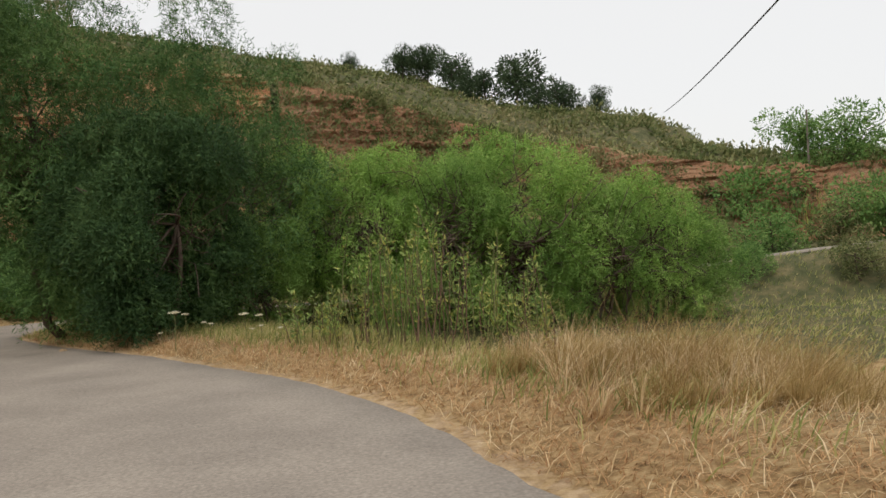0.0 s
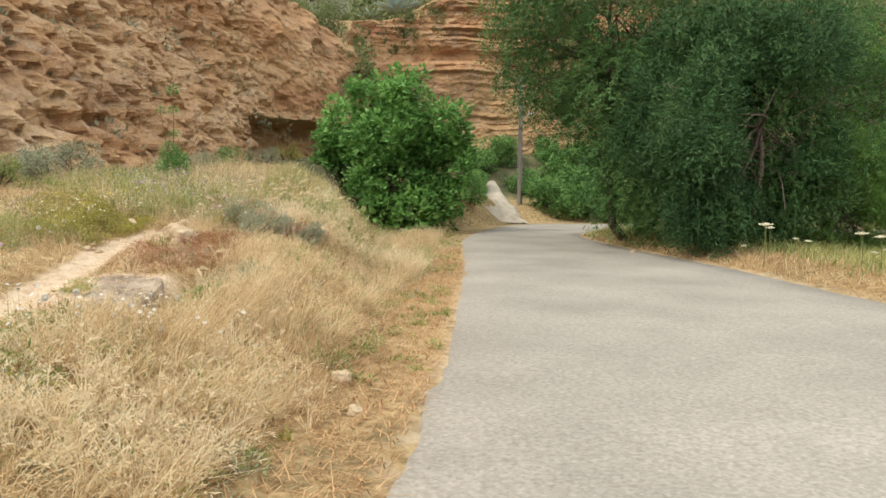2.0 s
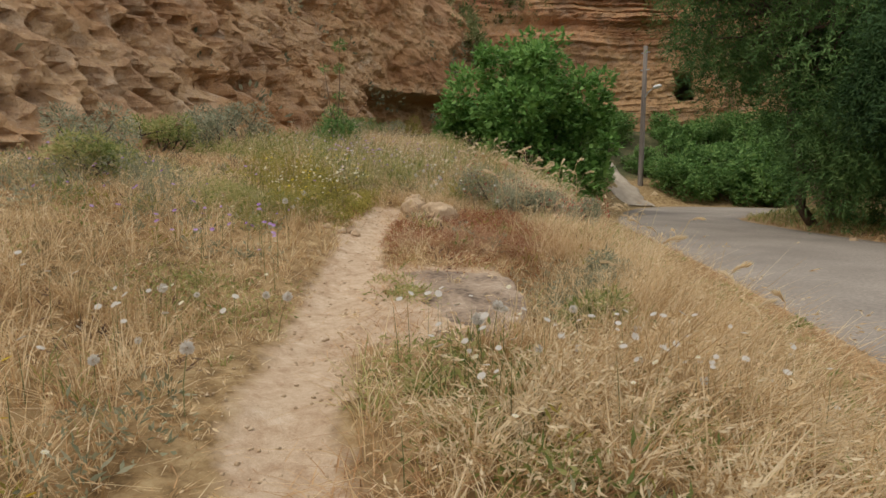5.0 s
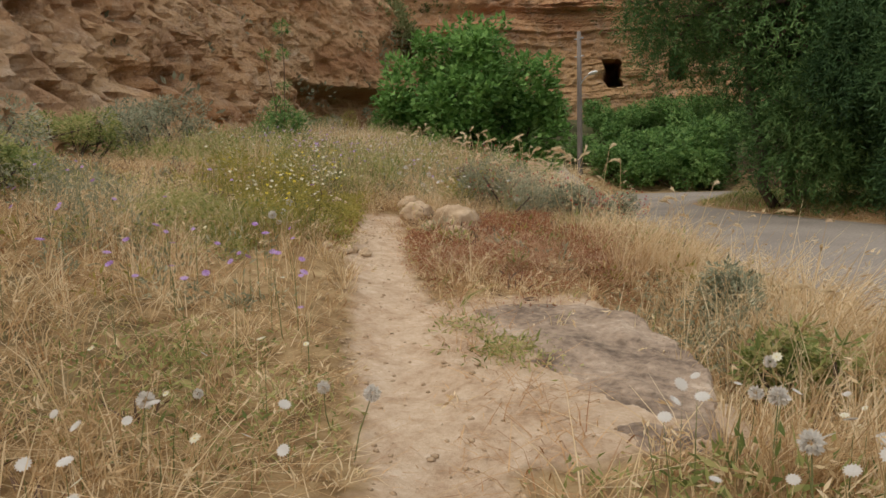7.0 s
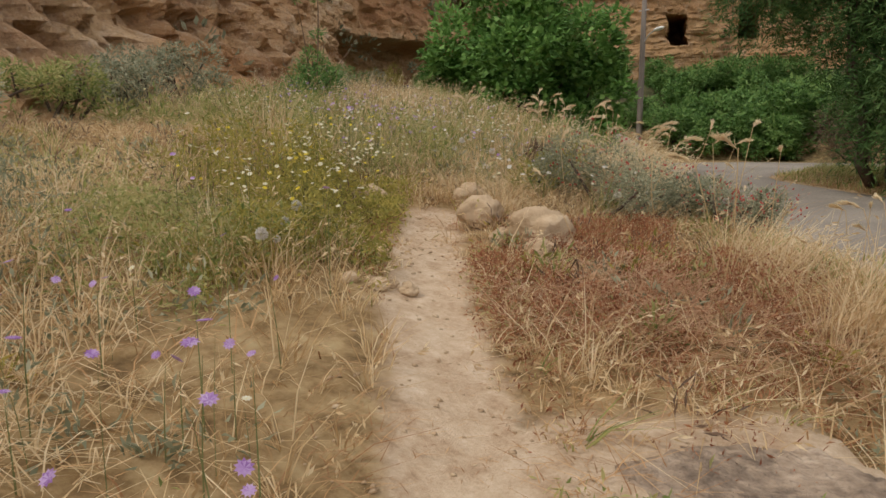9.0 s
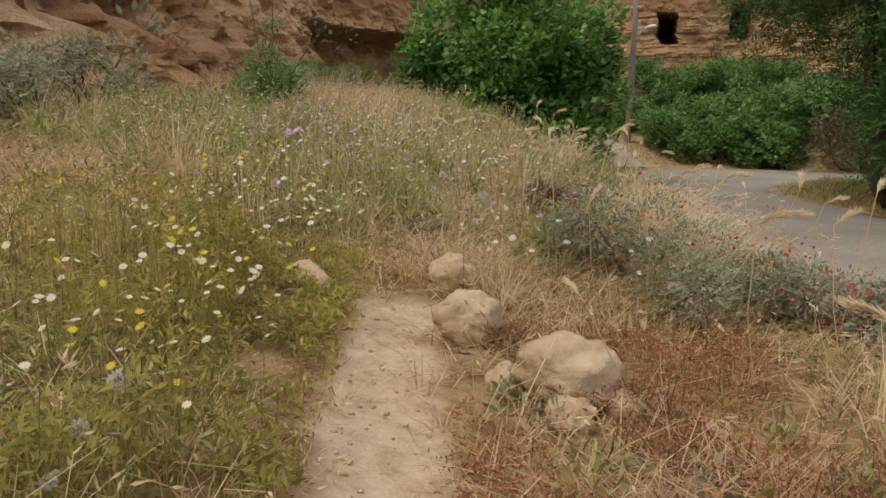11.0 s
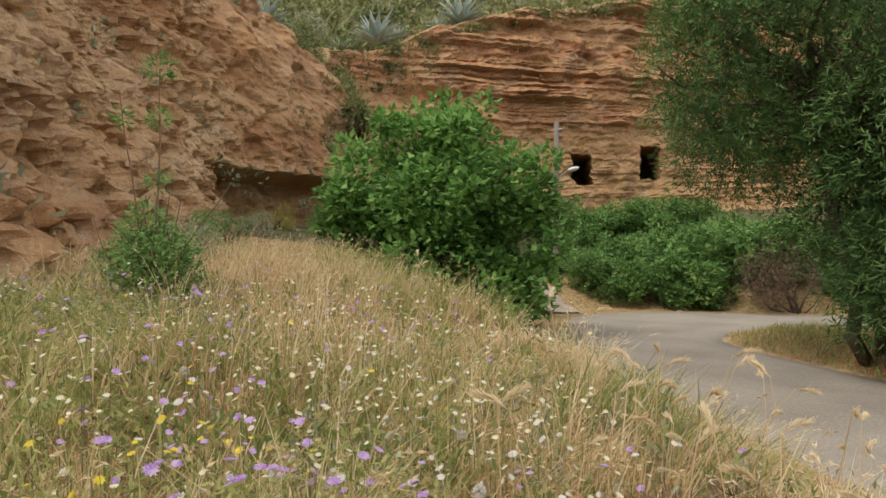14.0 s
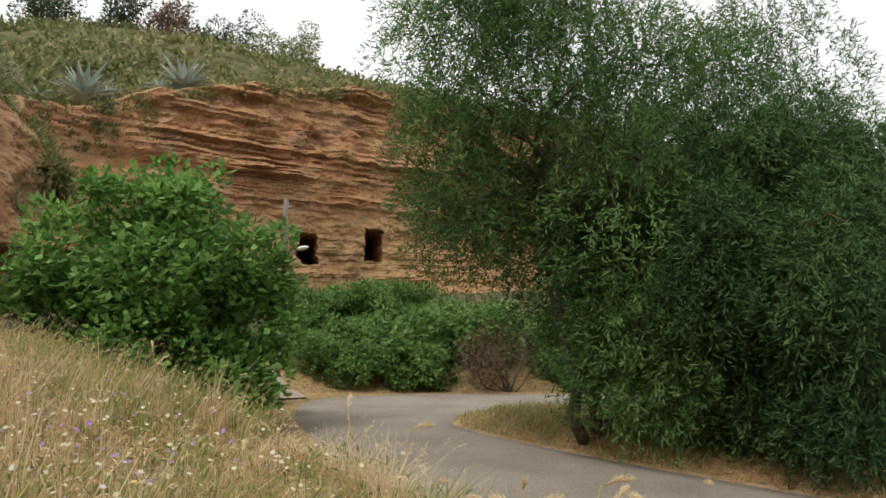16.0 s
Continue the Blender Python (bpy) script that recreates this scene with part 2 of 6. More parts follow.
M_SCRUB = mat("hill_scrub_leaf", [(0.07, 0.10, 0.035), (0.15, 0.18, 0.065), (0.24, 0.25, 0.105), (0.36, 0.31, 0.17)], 0.12, 3, 0.8, 0, island=0.4, trans=0.2)
M_PINE = mat("pine_needle", [(0.035, 0.06, 0.028), (0.06, 0.095, 0.042), (0.095, 0.13, 0.06)], 0.4, 3, 0.7, 0, island=0.4, trans=0.15)
M_DEADBUSH = mat("dry_brown_twig", [(0.10, 0.065, 0.045), (0.19, 0.125, 0.085), (0.26, 0.18, 0.12)], 0.6, 4, 0.9, 0, island=0.4, trans=0.1)
M_BARK = mat("grey_brown_bark", [(0.045, 0.032, 0.024), (0.11, 0.08, 0.06), (0.18, 0.14, 0.11)], 3, 20, 0.95, 0.8, stretch=(1, 1, 0.25))
M_WOODPOLE = mat("weathered_pole_wood", [(0.12, 0.10, 0.085), (0.20, 0.17, 0.145), (0.28, 0.245, 0.21)], 3, 25, 0.9, 0.5, stretch=(1, 1, 0.1))
M_METAL = mat("galvanised_metal", [(0.42, 0.43, 0.44), (0.55, 0.56, 0.57)], 4, 20, 0.45, 0.05)
M_WHITE = mat("white_lamp_enamel", [(0.68, 0.68, 0.66), (0.78, 0.78, 0.76)], 4, 20, 0.4, 0.02)
M_CABLE = mat("black_cable", [(0.03, 0.03, 0.03), (0.05, 0.05, 0.05)], 4, 20, 0.6, 0)
M_AGAVE = mat("grey_blue_agave_leaf", [(0.22, 0.28, 0.25), (0.34, 0.40, 0.36), (0.48, 0.52, 0.46)], 1.5, 8, 0.5, 0.05, obj_random=0.3)
M_CONCRETE = mat("pale_concrete", [(0.27, 0.22, 0.165), (0.40, 0.335, 0.26), (0.50, 0.43, 0.34)], 1.2, 18, 0.9, 0.4)

# ---- numeric helpers ----


def lattice(ix, iy, iz, seed):
    h = (ix.astype(np.int64) * 374761393 + iy.astype(np.int64) * 668265263 + iz.astype(np.int64) * 2147483647 + seed * 974634777) & 0xFFFFFFFF
    h = ((h ^ (h >> 13)) * 1274126177) & 0xFFFFFFFF
    return ((h ^ (h >> 16)) & 0xFFFF) / 65535.0


def vnoise(x, y, z=None, seed=1):
    """Smooth value noise from 0 to 1 for whole arrays."""
    z = np.zeros_like(x) if z is None else z
    ix, iy, iz = np.floor(x), np.floor(y), np.floor(z)
    fx, fy, fz = x - ix, y - iy, z - iz
    fx, fy, fz = (f * f * (3 - 2 * f) for f in (fx, fy, fz))
    out = 0
    for a in (0, 1):
        for b in (0, 1):
            for c in (0, 1):
                w = (fx if a else 1 - fx) * (fy if b else 1 - fy) * (fz if c else 1 - fz)
                out = out + w * lattice(ix + a, iy + b, iz + c, seed)
    return out


def fbm(x, y, z=None, seed=1, octaves=4):
    total, amp, norm = 0, 1.0, 0
    for i in range(octaves):
        k = 2.0 ** i
        total = total + amp * vnoise(x * k, y * k, None if z is None else z * k, seed + i)
        norm += amp
        amp *= 0.5
    return total / norm


def cells(x, y, z, seed):
    """Distance to the nearest of a set of scattered points, one in each unit cell."""
    x, y, z = np.broadcast_arrays(np.asarray(x, float), y, z)
    ix, iy, iz = np.floor(x).astype(int), np.floor(y).astype(int), np.floor(z).astype(int)
    best = np.full(x.shape, 9.0)
    for i in range(27):
        a, b, c = i % 3 - 1, i // 3 % 3 - 1, i // 9 - 1
        px, py, pz = ix + a, iy + b, iz + c
        d = (px + lattice(px, py, pz, seed) - x) ** 2 + (py + lattice(px, py, pz, seed + 1) - y) ** 2 + (pz + lattice(px, py, pz, seed + 2) - z) ** 2
        best = np.minimum(best, d)
    return np.sqrt(best)


def smooth(a, b, x):
    t = np.clip((x - a) / (b - a), 0, 1)
    return t * t * (3 - 2 * t)


def nearest(px, py, line):
    """Distance to a polyline, the place along it (in vertices) and the side (positive to the left of its way)."""
    best = np.full(px.shape, 1e9)
    along, side = np.zeros(px.shape), np.ones(px.shape)
    for i in range(len(line) - 1):
        (ax, ay), (bx, by) = line[i][:2], line[i + 1][:2]
        dx, dy = bx - ax, by - ay
        t = np.clip(((px - ax) * dx + (py - ay) * dy) / (dx * dx + dy * dy), 0, 1)
        d = np.hypot(px - ax - t * dx, py - ay - t * dy)
        s = np.sign(dx * (py - ay) - dy * (px - ax))
        hit = d < best - 1e-9
        best, along, side = np.where(hit, d, best), np.where(hit, i + t, along), np.where(hit, s, side)
    return best, along, side


def spline(points, step):
    """Catmull-Rom through the points, sampled about every step metres."""
    p = np.array(points, float)
    p = np.vstack([2 * p[0] - p[1], p, 2 * p[-1] - p[-2]])
    out = []
    for i in range(1, len(p) - 2):
        n = max(2, int(np.linalg.norm(p[i + 1][:2] - p[i][:2]) / step))
        for t in np.arange(n) / n:
            out.append(0.5 * (2 * p[i] + (p[i + 1] - p[i - 1]) * t + (2 * p[i - 1] - 5 * p[i] + 4 * p[i + 1] - p[i + 2]) * t * t + (3 * p[i] - p[i - 1] - 3 * p[i + 1] + p[i + 2]) * t ** 3))
    out.append(p[-2])
    return np.array(out)


# ---- plan ----
ROAD_L = [(6.0, -14.0), (2.0, -6.0), (-2.3, 0.3), (-5.5, 5.2), (-6.9, 7.3), (-9.2, 10.4), (-12.2, 14.5), (-15.0, 18.0), (-18.6, 22.8), (-21.6, 28.4), (-23.0, 32.4), (-22.9, 35.0), (-20.6, 37.4), (-17.0, 38.6), (-12.6, 39.8), (-4.0, 42.0), (6.0, 45.5)]
ROAD_R = [(12.5, -10.0), (8.0, -3.0), (3.6, 2.8), (1.0, 6.9), (-0.1, 9.6), (-2.4, 13.2), (-5.0, 16.0), (-8.0, 19.1), (-11.8, 22.4), (-14.2, 24.8), (-16.3, 27.3), (-17.0, 29.2), (-16.8, 31.4), (-15.4, 33.2), (-12.8, 34.2), (-4.0, 37.0), (6.0, 41.5)]
# cliff line: x, y, foot, crest, how far the crest lies back, how far the hill climbs behind
CLIFF = [(-4, -24, 1.0, 13, 9, 8), (-10, -13, 1.0, 14, 9, 9), (-13.2, -4, 1.2, 15, 9, 10), (-16.2, 4.2, 1.45, 15, 8.5, 10), (-19.3, 9.4, 1.7, 14.5, 7.5, 10), (-23.3, 14.6, 2.0, 13.8, 6, 11), (-27.4, 19.6, 2.3, 12.6, 4.6, 12),
         (-30.6, 23.6, 2.6, 12.2, 2.6, 14), (-31.0, 26.6, 2.6, 11.0, 2.2, 16), (-31.2, 29.4, 2.5, 9.9, 2.0, 17), (-31.0, 32.2, 2.6, 7.8, 1.6, 18), (-33.4, 34.4, 2.8, 10.2, 2.0, 24), (-34.2, 36.4, 3.0, 12.2, 2.6, 25), (-32.6, 39.6, 3.2, 13.7, 2.4, 25), (-30.2, 43.4, 3.4, 15.3, 2.2, 24),
         (-27.8, 47.3, 3.6, 16.5, 2.0, 22), (-25.2, 51.6, 3.8, 17.5, 2.0, 18), (-21.0, 56.5, 4.2, 18.0, 2.5, 14), (-14, 60, 4.5, 17.5, 4, 12), (-4, 62.5, 5, 15.8, 6, 14), (7, 63, 4, 11.8, 6, 9), (14, 60, 1.8, 9.2, 4, 3), (21, 57, 1.3, 7.6, 3, 2),
         (28.6, 53.7, 1.2, 6.9, 3, 1), (40, 46, 1.5, 6.8, 4, 1), (58, 30, 1.5, 7.0, 5, 2), (75, 5, 1.5, 7.0, 6, 3)]
SIDE_ROAD = [(4.5, 49.2, -1.0), (10.6, 47.6, -0.65), (16.5, 45.9, 0.2), (22.7, 43.2, 0.93), (32, 38, 1.7), (46, 28, 2.4)]
TRAIL = [(-4.6, 1.9), (-6.0, 2.0), (-7.2, 2.4), (-7.9, 2.75), (-8.55, 3.1), (-9.15, 3.65), (-9.65, 4.15), (-10.35, 4.8), (-11.0, 5.5), (-11.55, 5.98), (-12.05, 6.55), (-12.45, 7.0), (-12.9, 7.6)]
TRODDEN = [(-2.6, 1.7), (-5.0, 1.7), (-6.8, 1.6), (-8.1, 2.3), (-8.8, 3.0), (-10.3, 4.7), (-11.2, 5.8), (-12.3, 6.6), (-13.4, 7.45)]
road_l, road_r = spline(ROAD_L, 0.7), spline(ROAD_R, 0.7)
cliff_line = spline(CLIFF, 1.0)


def road_z(x, y):
    s = -0.569 * x + 0.823 * y
    return np.minimum(0.045 * np.maximum(0, 5 - s) ** 1.5, 1.5) - 0.02 * np.maximum(0, s - 3)


def inside(px, py, poly):
    odd = np.zeros(px.shape, bool)
    for (ax, ay), (bx, by) in zip(poly, np.roll(poly, -1, axis=0)):
        if ay != by:
            odd ^= ((ay > py) != (by > py)) & (px < (bx - ax) * (py - ay) / (by - ay) + ax)
    return odd


road_ring = np.vstack([road_l[:, :2], road_r[::-1, :2]])


def shelf(x, y):
    """Along and across the rock shelf by the trail; across grows towards the lane."""
    return -0.70 * (x + 9.55) + 0.71 * (y - 5.2), 0.71 * (x + 9.55) + 0.70 * (y - 5.2)


def height(x, y, full=False):
    """The ground's height; with full, also the signed distance to the road and the masks."""
    x, y = np.asarray(x, float), np.asarray(y, float)
    shape = x.shape
    x, y = x.ravel(), y.ravel()
    zr = road_z(x, y)
    dl, al, sl = nearest(x, y, road_l)
    dr, ar, sr = nearest(x, y, road_r)
    within = inside(x, y, road_ring)
    left = (dl < dr) & ~within & ~((x > 0) & (y > 20))
    d = np.minimum(dl, dr)
    a = -0.74 * (x + 8) + 0.67 * (y - 2.5)
    b = -0.67 * (x + 8) - 0.74 * (y - 2.5)
    field = 0.45 + 0.05 * np.clip(a, -8, 6) + 0.068 * np.clip(a - 6, 0, 30) + 0.13 * np.clip(b - 0.8, 0, 6) + 0.03 * np.clip(b, -4, 0)
    field = field + 0.10 * (fbm(x * 0.7, y * 0.7, seed=5, octaves=3) - 0.5) + 0.06 * (fbm(x * 3.1, y * 3.1, seed=9, octaves=2) - 0.5)
    past = smooth(-5, 3, y - 34 + 0.0 * x)
    wood = zr + 0.22 * d * (1 - smooth(-9, 0, x)) + 0.2
    lefty = np.where(past > 0, field * (1 - past) + wood * past, field)
    h_left = zr + (np.maximum(lefty, zr) - zr) * smooth(0.45, 2.5, d - 0.7 * smooth(8, 11, y) - 3.4 * smooth(13.5, 19.5, y) * (1 - smooth(26.5, 31, y)))
    trail_d = nearest(x, y, TRAIL)[0]
    h_left = h_left - 0.06 * (1 - smooth(0.05, 0.4, trail_d))
    h_left = h_left - 0.14 * np.exp(-((x + 7.8) ** 2 + (y - 2.1) ** 2) / 0.8)
    su, sv = shelf(x, y)
    h_left = h_left - 0.24 * smooth(0.36, 0.5, sv) * (1 - smooth(0.9, 1.7, np.abs(su))) * (1 - smooth(0.8, 1.6, sv))
    rough = fbm(x * 0.5, y * 0.5, seed=21, octaves=4) - 0.5
    dip = smooth(2, 11, d) * smooth(-10, 2, x) * (1 - smooth(38, 46, y))
    h_right = zr + 0.22 * smooth(0.2, 1.4, d) + 0.5 * rough * smooth(0.5, 6, d) - 1.6 * dip
    h = np.where(left, h_left, h_right)
    far = nearest(x, y, SIDE_ROAD)
    p = np.array(SIDE_ROAD)
    side_z = np.interp(far[1], np.arange(len(p)), p[:, 2])
    h = h + (side_z - h) * (1 - smooth(2.0, 7.0, far[0])) * smooth(-2, 4, x)
    h = np.where(within, zr - 0.06 * smooth(0.0, 0.25, d), h)
    dc, ac, sc = nearest(x, y, cliff_line)
    k = np.clip(ac, 0, len(cliff_line) - 1)
    idx = np.arange(len(cliff_line))
    foot, crest, back, rise = (np.interp(k, idx, cliff_line[:, i]) for i in (2, 3, 4, 5))
    s = dc * sc
    h = h + (foot - h) * smooth(-6, 0.2, s)
    hill = crest + 0.2 + rise * (1 - np.exp(-0.55 * np.maximum(0, s - back - 3) / np.maximum(rise, 0.5))) + 2.2 * rough * smooth(4, 12, s - back)
    fall = smooth(40, 140, s - back)
    hill = hill - fall * 0.5 * rise
    h = np.where(s > 0, foot - 0.3 + (hill - foot + 0.3) * smooth(4.5, 4.8 + back, s), h)
    h = h + 0.35 * rough * smooth(3, 14, d) * (s < 0)
    if not full:
        return h.reshape(shape)
    sand = np.maximum(0.9 * (1 - smooth(0.02, 0.33, trail_d)), 0.2 * left * (1 - smooth(0.05, 0.4, d)) * (1 - smooth(30, 36, y)))
    slab = smooth(-0.85, -0.6, sv) * (1 - smooth(0.35, 0.5, sv)) * (1 - smooth(0.8, 1.15, np.abs(su)))
    sand = np.maximum(sand, 0.8 * slab)
    sand = np.maximum(sand, 0.3 * (1 - left) * (1 - smooth(0.05, 0.6, d)))
    green = np.maximum(smooth(2, 8, s - back), smooth(3.0, 8, d) * (y > 20)) * 0.9
    green = np.maximum(green, 0.25 * smooth(0.5, 0.62, fbm(x * 0.35, y * 0.35, seed=33, octaves=3)))
    return h, np.where(left, d, -d), sand, green, within, s, trail_d


def grid_mesh(name, verts, rows, cols, material, smooth_shade=True):
    me = bpy.data.meshes.new(name)
    i = np.arange((rows - 1) * (cols - 1))
    r, c = i // (cols - 1), i % (cols - 1)
    v = r * cols + c
    faces = np.stack([v, v + 1, v + cols + 1, v + cols], 1)
    me.vertices.add(len(verts))
    me.vertices.foreach_set("co", np.asarray(verts, np.float32).ravel())
    me.loops.add(faces.size)
    me.loops.foreach_set("vertex_index", faces.ravel().astype(np.int32))
    me.polygons.add(len(faces))
    me.polygons.foreach_set("loop_start", (np.arange(len(faces)) * 4).astype(np.int32))
    me.polygons.foreach_set("use_smooth", np.full(len(faces), smooth_shade))
    me.update(calc_edges=True)
    me.materials.append(material)
    return me


def poly_mesh(name, verts, faces, material, smooth_shade=False):
    """A mesh from arrays of vertices and faces that all have the same number of corners."""
    verts, faces = np.asarray(verts, np.float32), np.asarray(faces, np.int32)
    me = bpy.data.meshes.new(name)
    me.vertices.add(len(verts))
    me.vertices.foreach_set("co", verts.ravel())
    me.loops.add(faces.size)
    me.loops.foreach_set("vertex_index", faces.ravel())
    me.polygons.add(len(faces))
    me.polygons.foreach_set("loop_start", (np.arange(len(faces)) * faces.shape[1]).astype(np.int32))
    if smooth_shade:
        me.polygons.foreach_set("use_smooth", np.full(len(faces), True))
    me.update(calc_edges=True)
    me.materials.append(material)
    return me


def part(name, bm, material, parent, label=""):
    """Links a bmesh, or a finished mesh, as one object under its thing."""
    if isinstance(bm, bpy.types.Mesh):
        me = bm
    else:
        me = bpy.data.meshes.new(name)
        bm.to_mesh(me)
        bm.free()
        me.materials.append(material)
    ob = new(name, me)
    ob.parent = parent
    return tagged(ob, label)


def thing(name, at, label, category, group="", turn=0.0):
    """An Empty at the base of a thing, to hold its parts."""
    e = new(name)
    e.empty_display_size = 0.2
    e.matrix_world = pose(*at, 0, 0, turn)
    return tagged(e, label, category, group)


# ---- ground, roads, cliffs ----


def axis(lo, hi, step, reach, fine):
    near = np.concatenate([np.arange(lo, fine[0] - 1e-6, step), np.arange(fine[0], fine[1], 0.13), np.arange(fine[1], hi + 1e-6, step)])
    out = [step]
    while sum(out) < reach:
        out.append(out[-1] * 1.22)
    o = np.cumsum(out)
    return np.concatenate([lo - o[::-1], near, hi + o])


gx, gy = axis(-40, 34, 0.4, 700, (-16, -5.6)), axis(-8, 66, 0.4, 700, (1.6, 11.2))
GX, GY = np.meshgrid(gx, gy)
gh, g_d, g_sand, g_green, g_in, g_s, g_t = height(GX, GY, True)
ground_me = grid_mesh("ground", np.stack([GX.ravel(), GY.ravel(), gh], 1), len(gy), len(gx), M_GROUND)
masks = ground_me.attributes.new("masks", "FLOAT_COLOR", "POINT")
masks.data.foreach_set("color", np.stack([g_sand, g_green, np.zeros_like(g_sand), np.ones_like(g_sand)], 1).astype(np.float32).ravel())
ground = tagged(new("ground", ground_me), "sandy soil with dry grass litter and scrub", "ground", kind="structure")


def sheet(values):
    """Reads a value of the ground sheet at any place, between its corners."""
    table = np.asarray(values, float).reshape(len(gy), len(gx))

    def read(x, y):
        x, y = np.asarray(x, float), np.asarray(y, float)
        i, j = np.clip(np.searchsorted(gx, x) - 1, 0, len(gx) - 2), np.clip(np.searchsorted(gy, y) - 1, 0, len(gy) - 2)
        u, v = (x - gx[i]) / (gx[i + 1] - gx[i]), (y - gy[j]) / (gy[j + 1] - gy[j])
        return (table[j, i] * (1 - u) + table[j, i + 1] * u) * (1 - v) + (table[j + 1, i] * (1 - u) + table[j + 1, i + 1] * u) * v

    return read




def crest_at(x, y):
    """The top of the ground where the cliff's cap lies over the sheet."""
    x, y = np.atleast_1d(np.asarray(x, float)), np.atleast_1d(np.asarray(y, float))
    dc, ac, sc = nearest(x, y, cliff_line)
    idx = np.arange(len(cliff_line))
    foot, crest, back = (np.interp(ac, idx, cliff_line[:, i]) for i in (2, 3, 4))
    s = dc * sc - back
    return np.where((s > 0.5) & (s < 6.3), np.maximum(lay(x, y), crest + (crest - foot) * 0.035 * smooth(0, 6, s)), lay(x, y))


lay, road_gap, cliff_gap = sheet(gh), sheet(g_d), sheet(g_s)


def make_road(name, left, right, lift, across, material, label, wobble=0.12, z_of=road_z):
    n = 420
    la, ra = (np.stack([np.interp(np.linspace(0, 1, n), np.linspace(0, 1, len(e)), e[:, i]) for i in range(2)], 1) for e in (left, right))
    t = np.linspace(0, 1, across)
    side = (la - ra) / np.linalg.norm(la - ra, axis=1)[:, None]
    la = la + side * (wobble * 2 * (fbm(la[:, 0] * 1.6, la[:, 1] * 1.6, seed=3) - 0.5))[:, None]
    ra = ra - side * (wobble * 2 * (fbm(ra[:, 0] * 1.6, ra[:, 1] * 1.6, seed=4) - 0.5))[:, None]
    p = la[:, None, :] * (1 - t)[None, :, None] + ra[:, None, :] * t[None, :, None]
    z = z_of(p[..., 0], p[..., 1]) + lift + 0.035 * (1 - (2 * t - 1) ** 2)[None, :]
    z[:, 0] -= 0.07
    z[:, -1] -= 0.07
    p[:, 1] = p[:, 0] + (p[:, 1] - p[:, 0]) * 0.12
    p[:, -2] = p[:, -1] + (p[:, -2] - p[:, -1]) * 0.12
    v = np.concatenate([p, z[..., None]], 2).reshape(-1, 3)
    return tagged(new(name, grid_mesh(name, v, n, across, material)), label, "road", kind="structure")


make_road("road", road_l, road_r, 0.0, 14, M_ROAD, "worn pale grey asphalt lane with ragged edges")
sr = spline(SIDE_ROAD, 0.8)
way = np.gradient(sr[:, :2], axis=0)
way /= np.linalg.norm(way, axis=1)[:, None]
nrm = np.stack([-way[:, 1], way[:, 0]], 1)
make_road("road_far", np.hstack([sr[:, :2] + nrm * 1.7, sr[:, 2:]]), np.hstack([sr[:, :2] - nrm * 1.7, sr[:, 2:]]), 0.03, 6, M_ROAD, "pale narrow side road climbing below the red bank",
          z_of=lambda x, y: np.interp(nearest(x.ravel(), y.ravel(), sr)[1], np.arange(len(sr)), sr[:, 2]).reshape(x.shape))


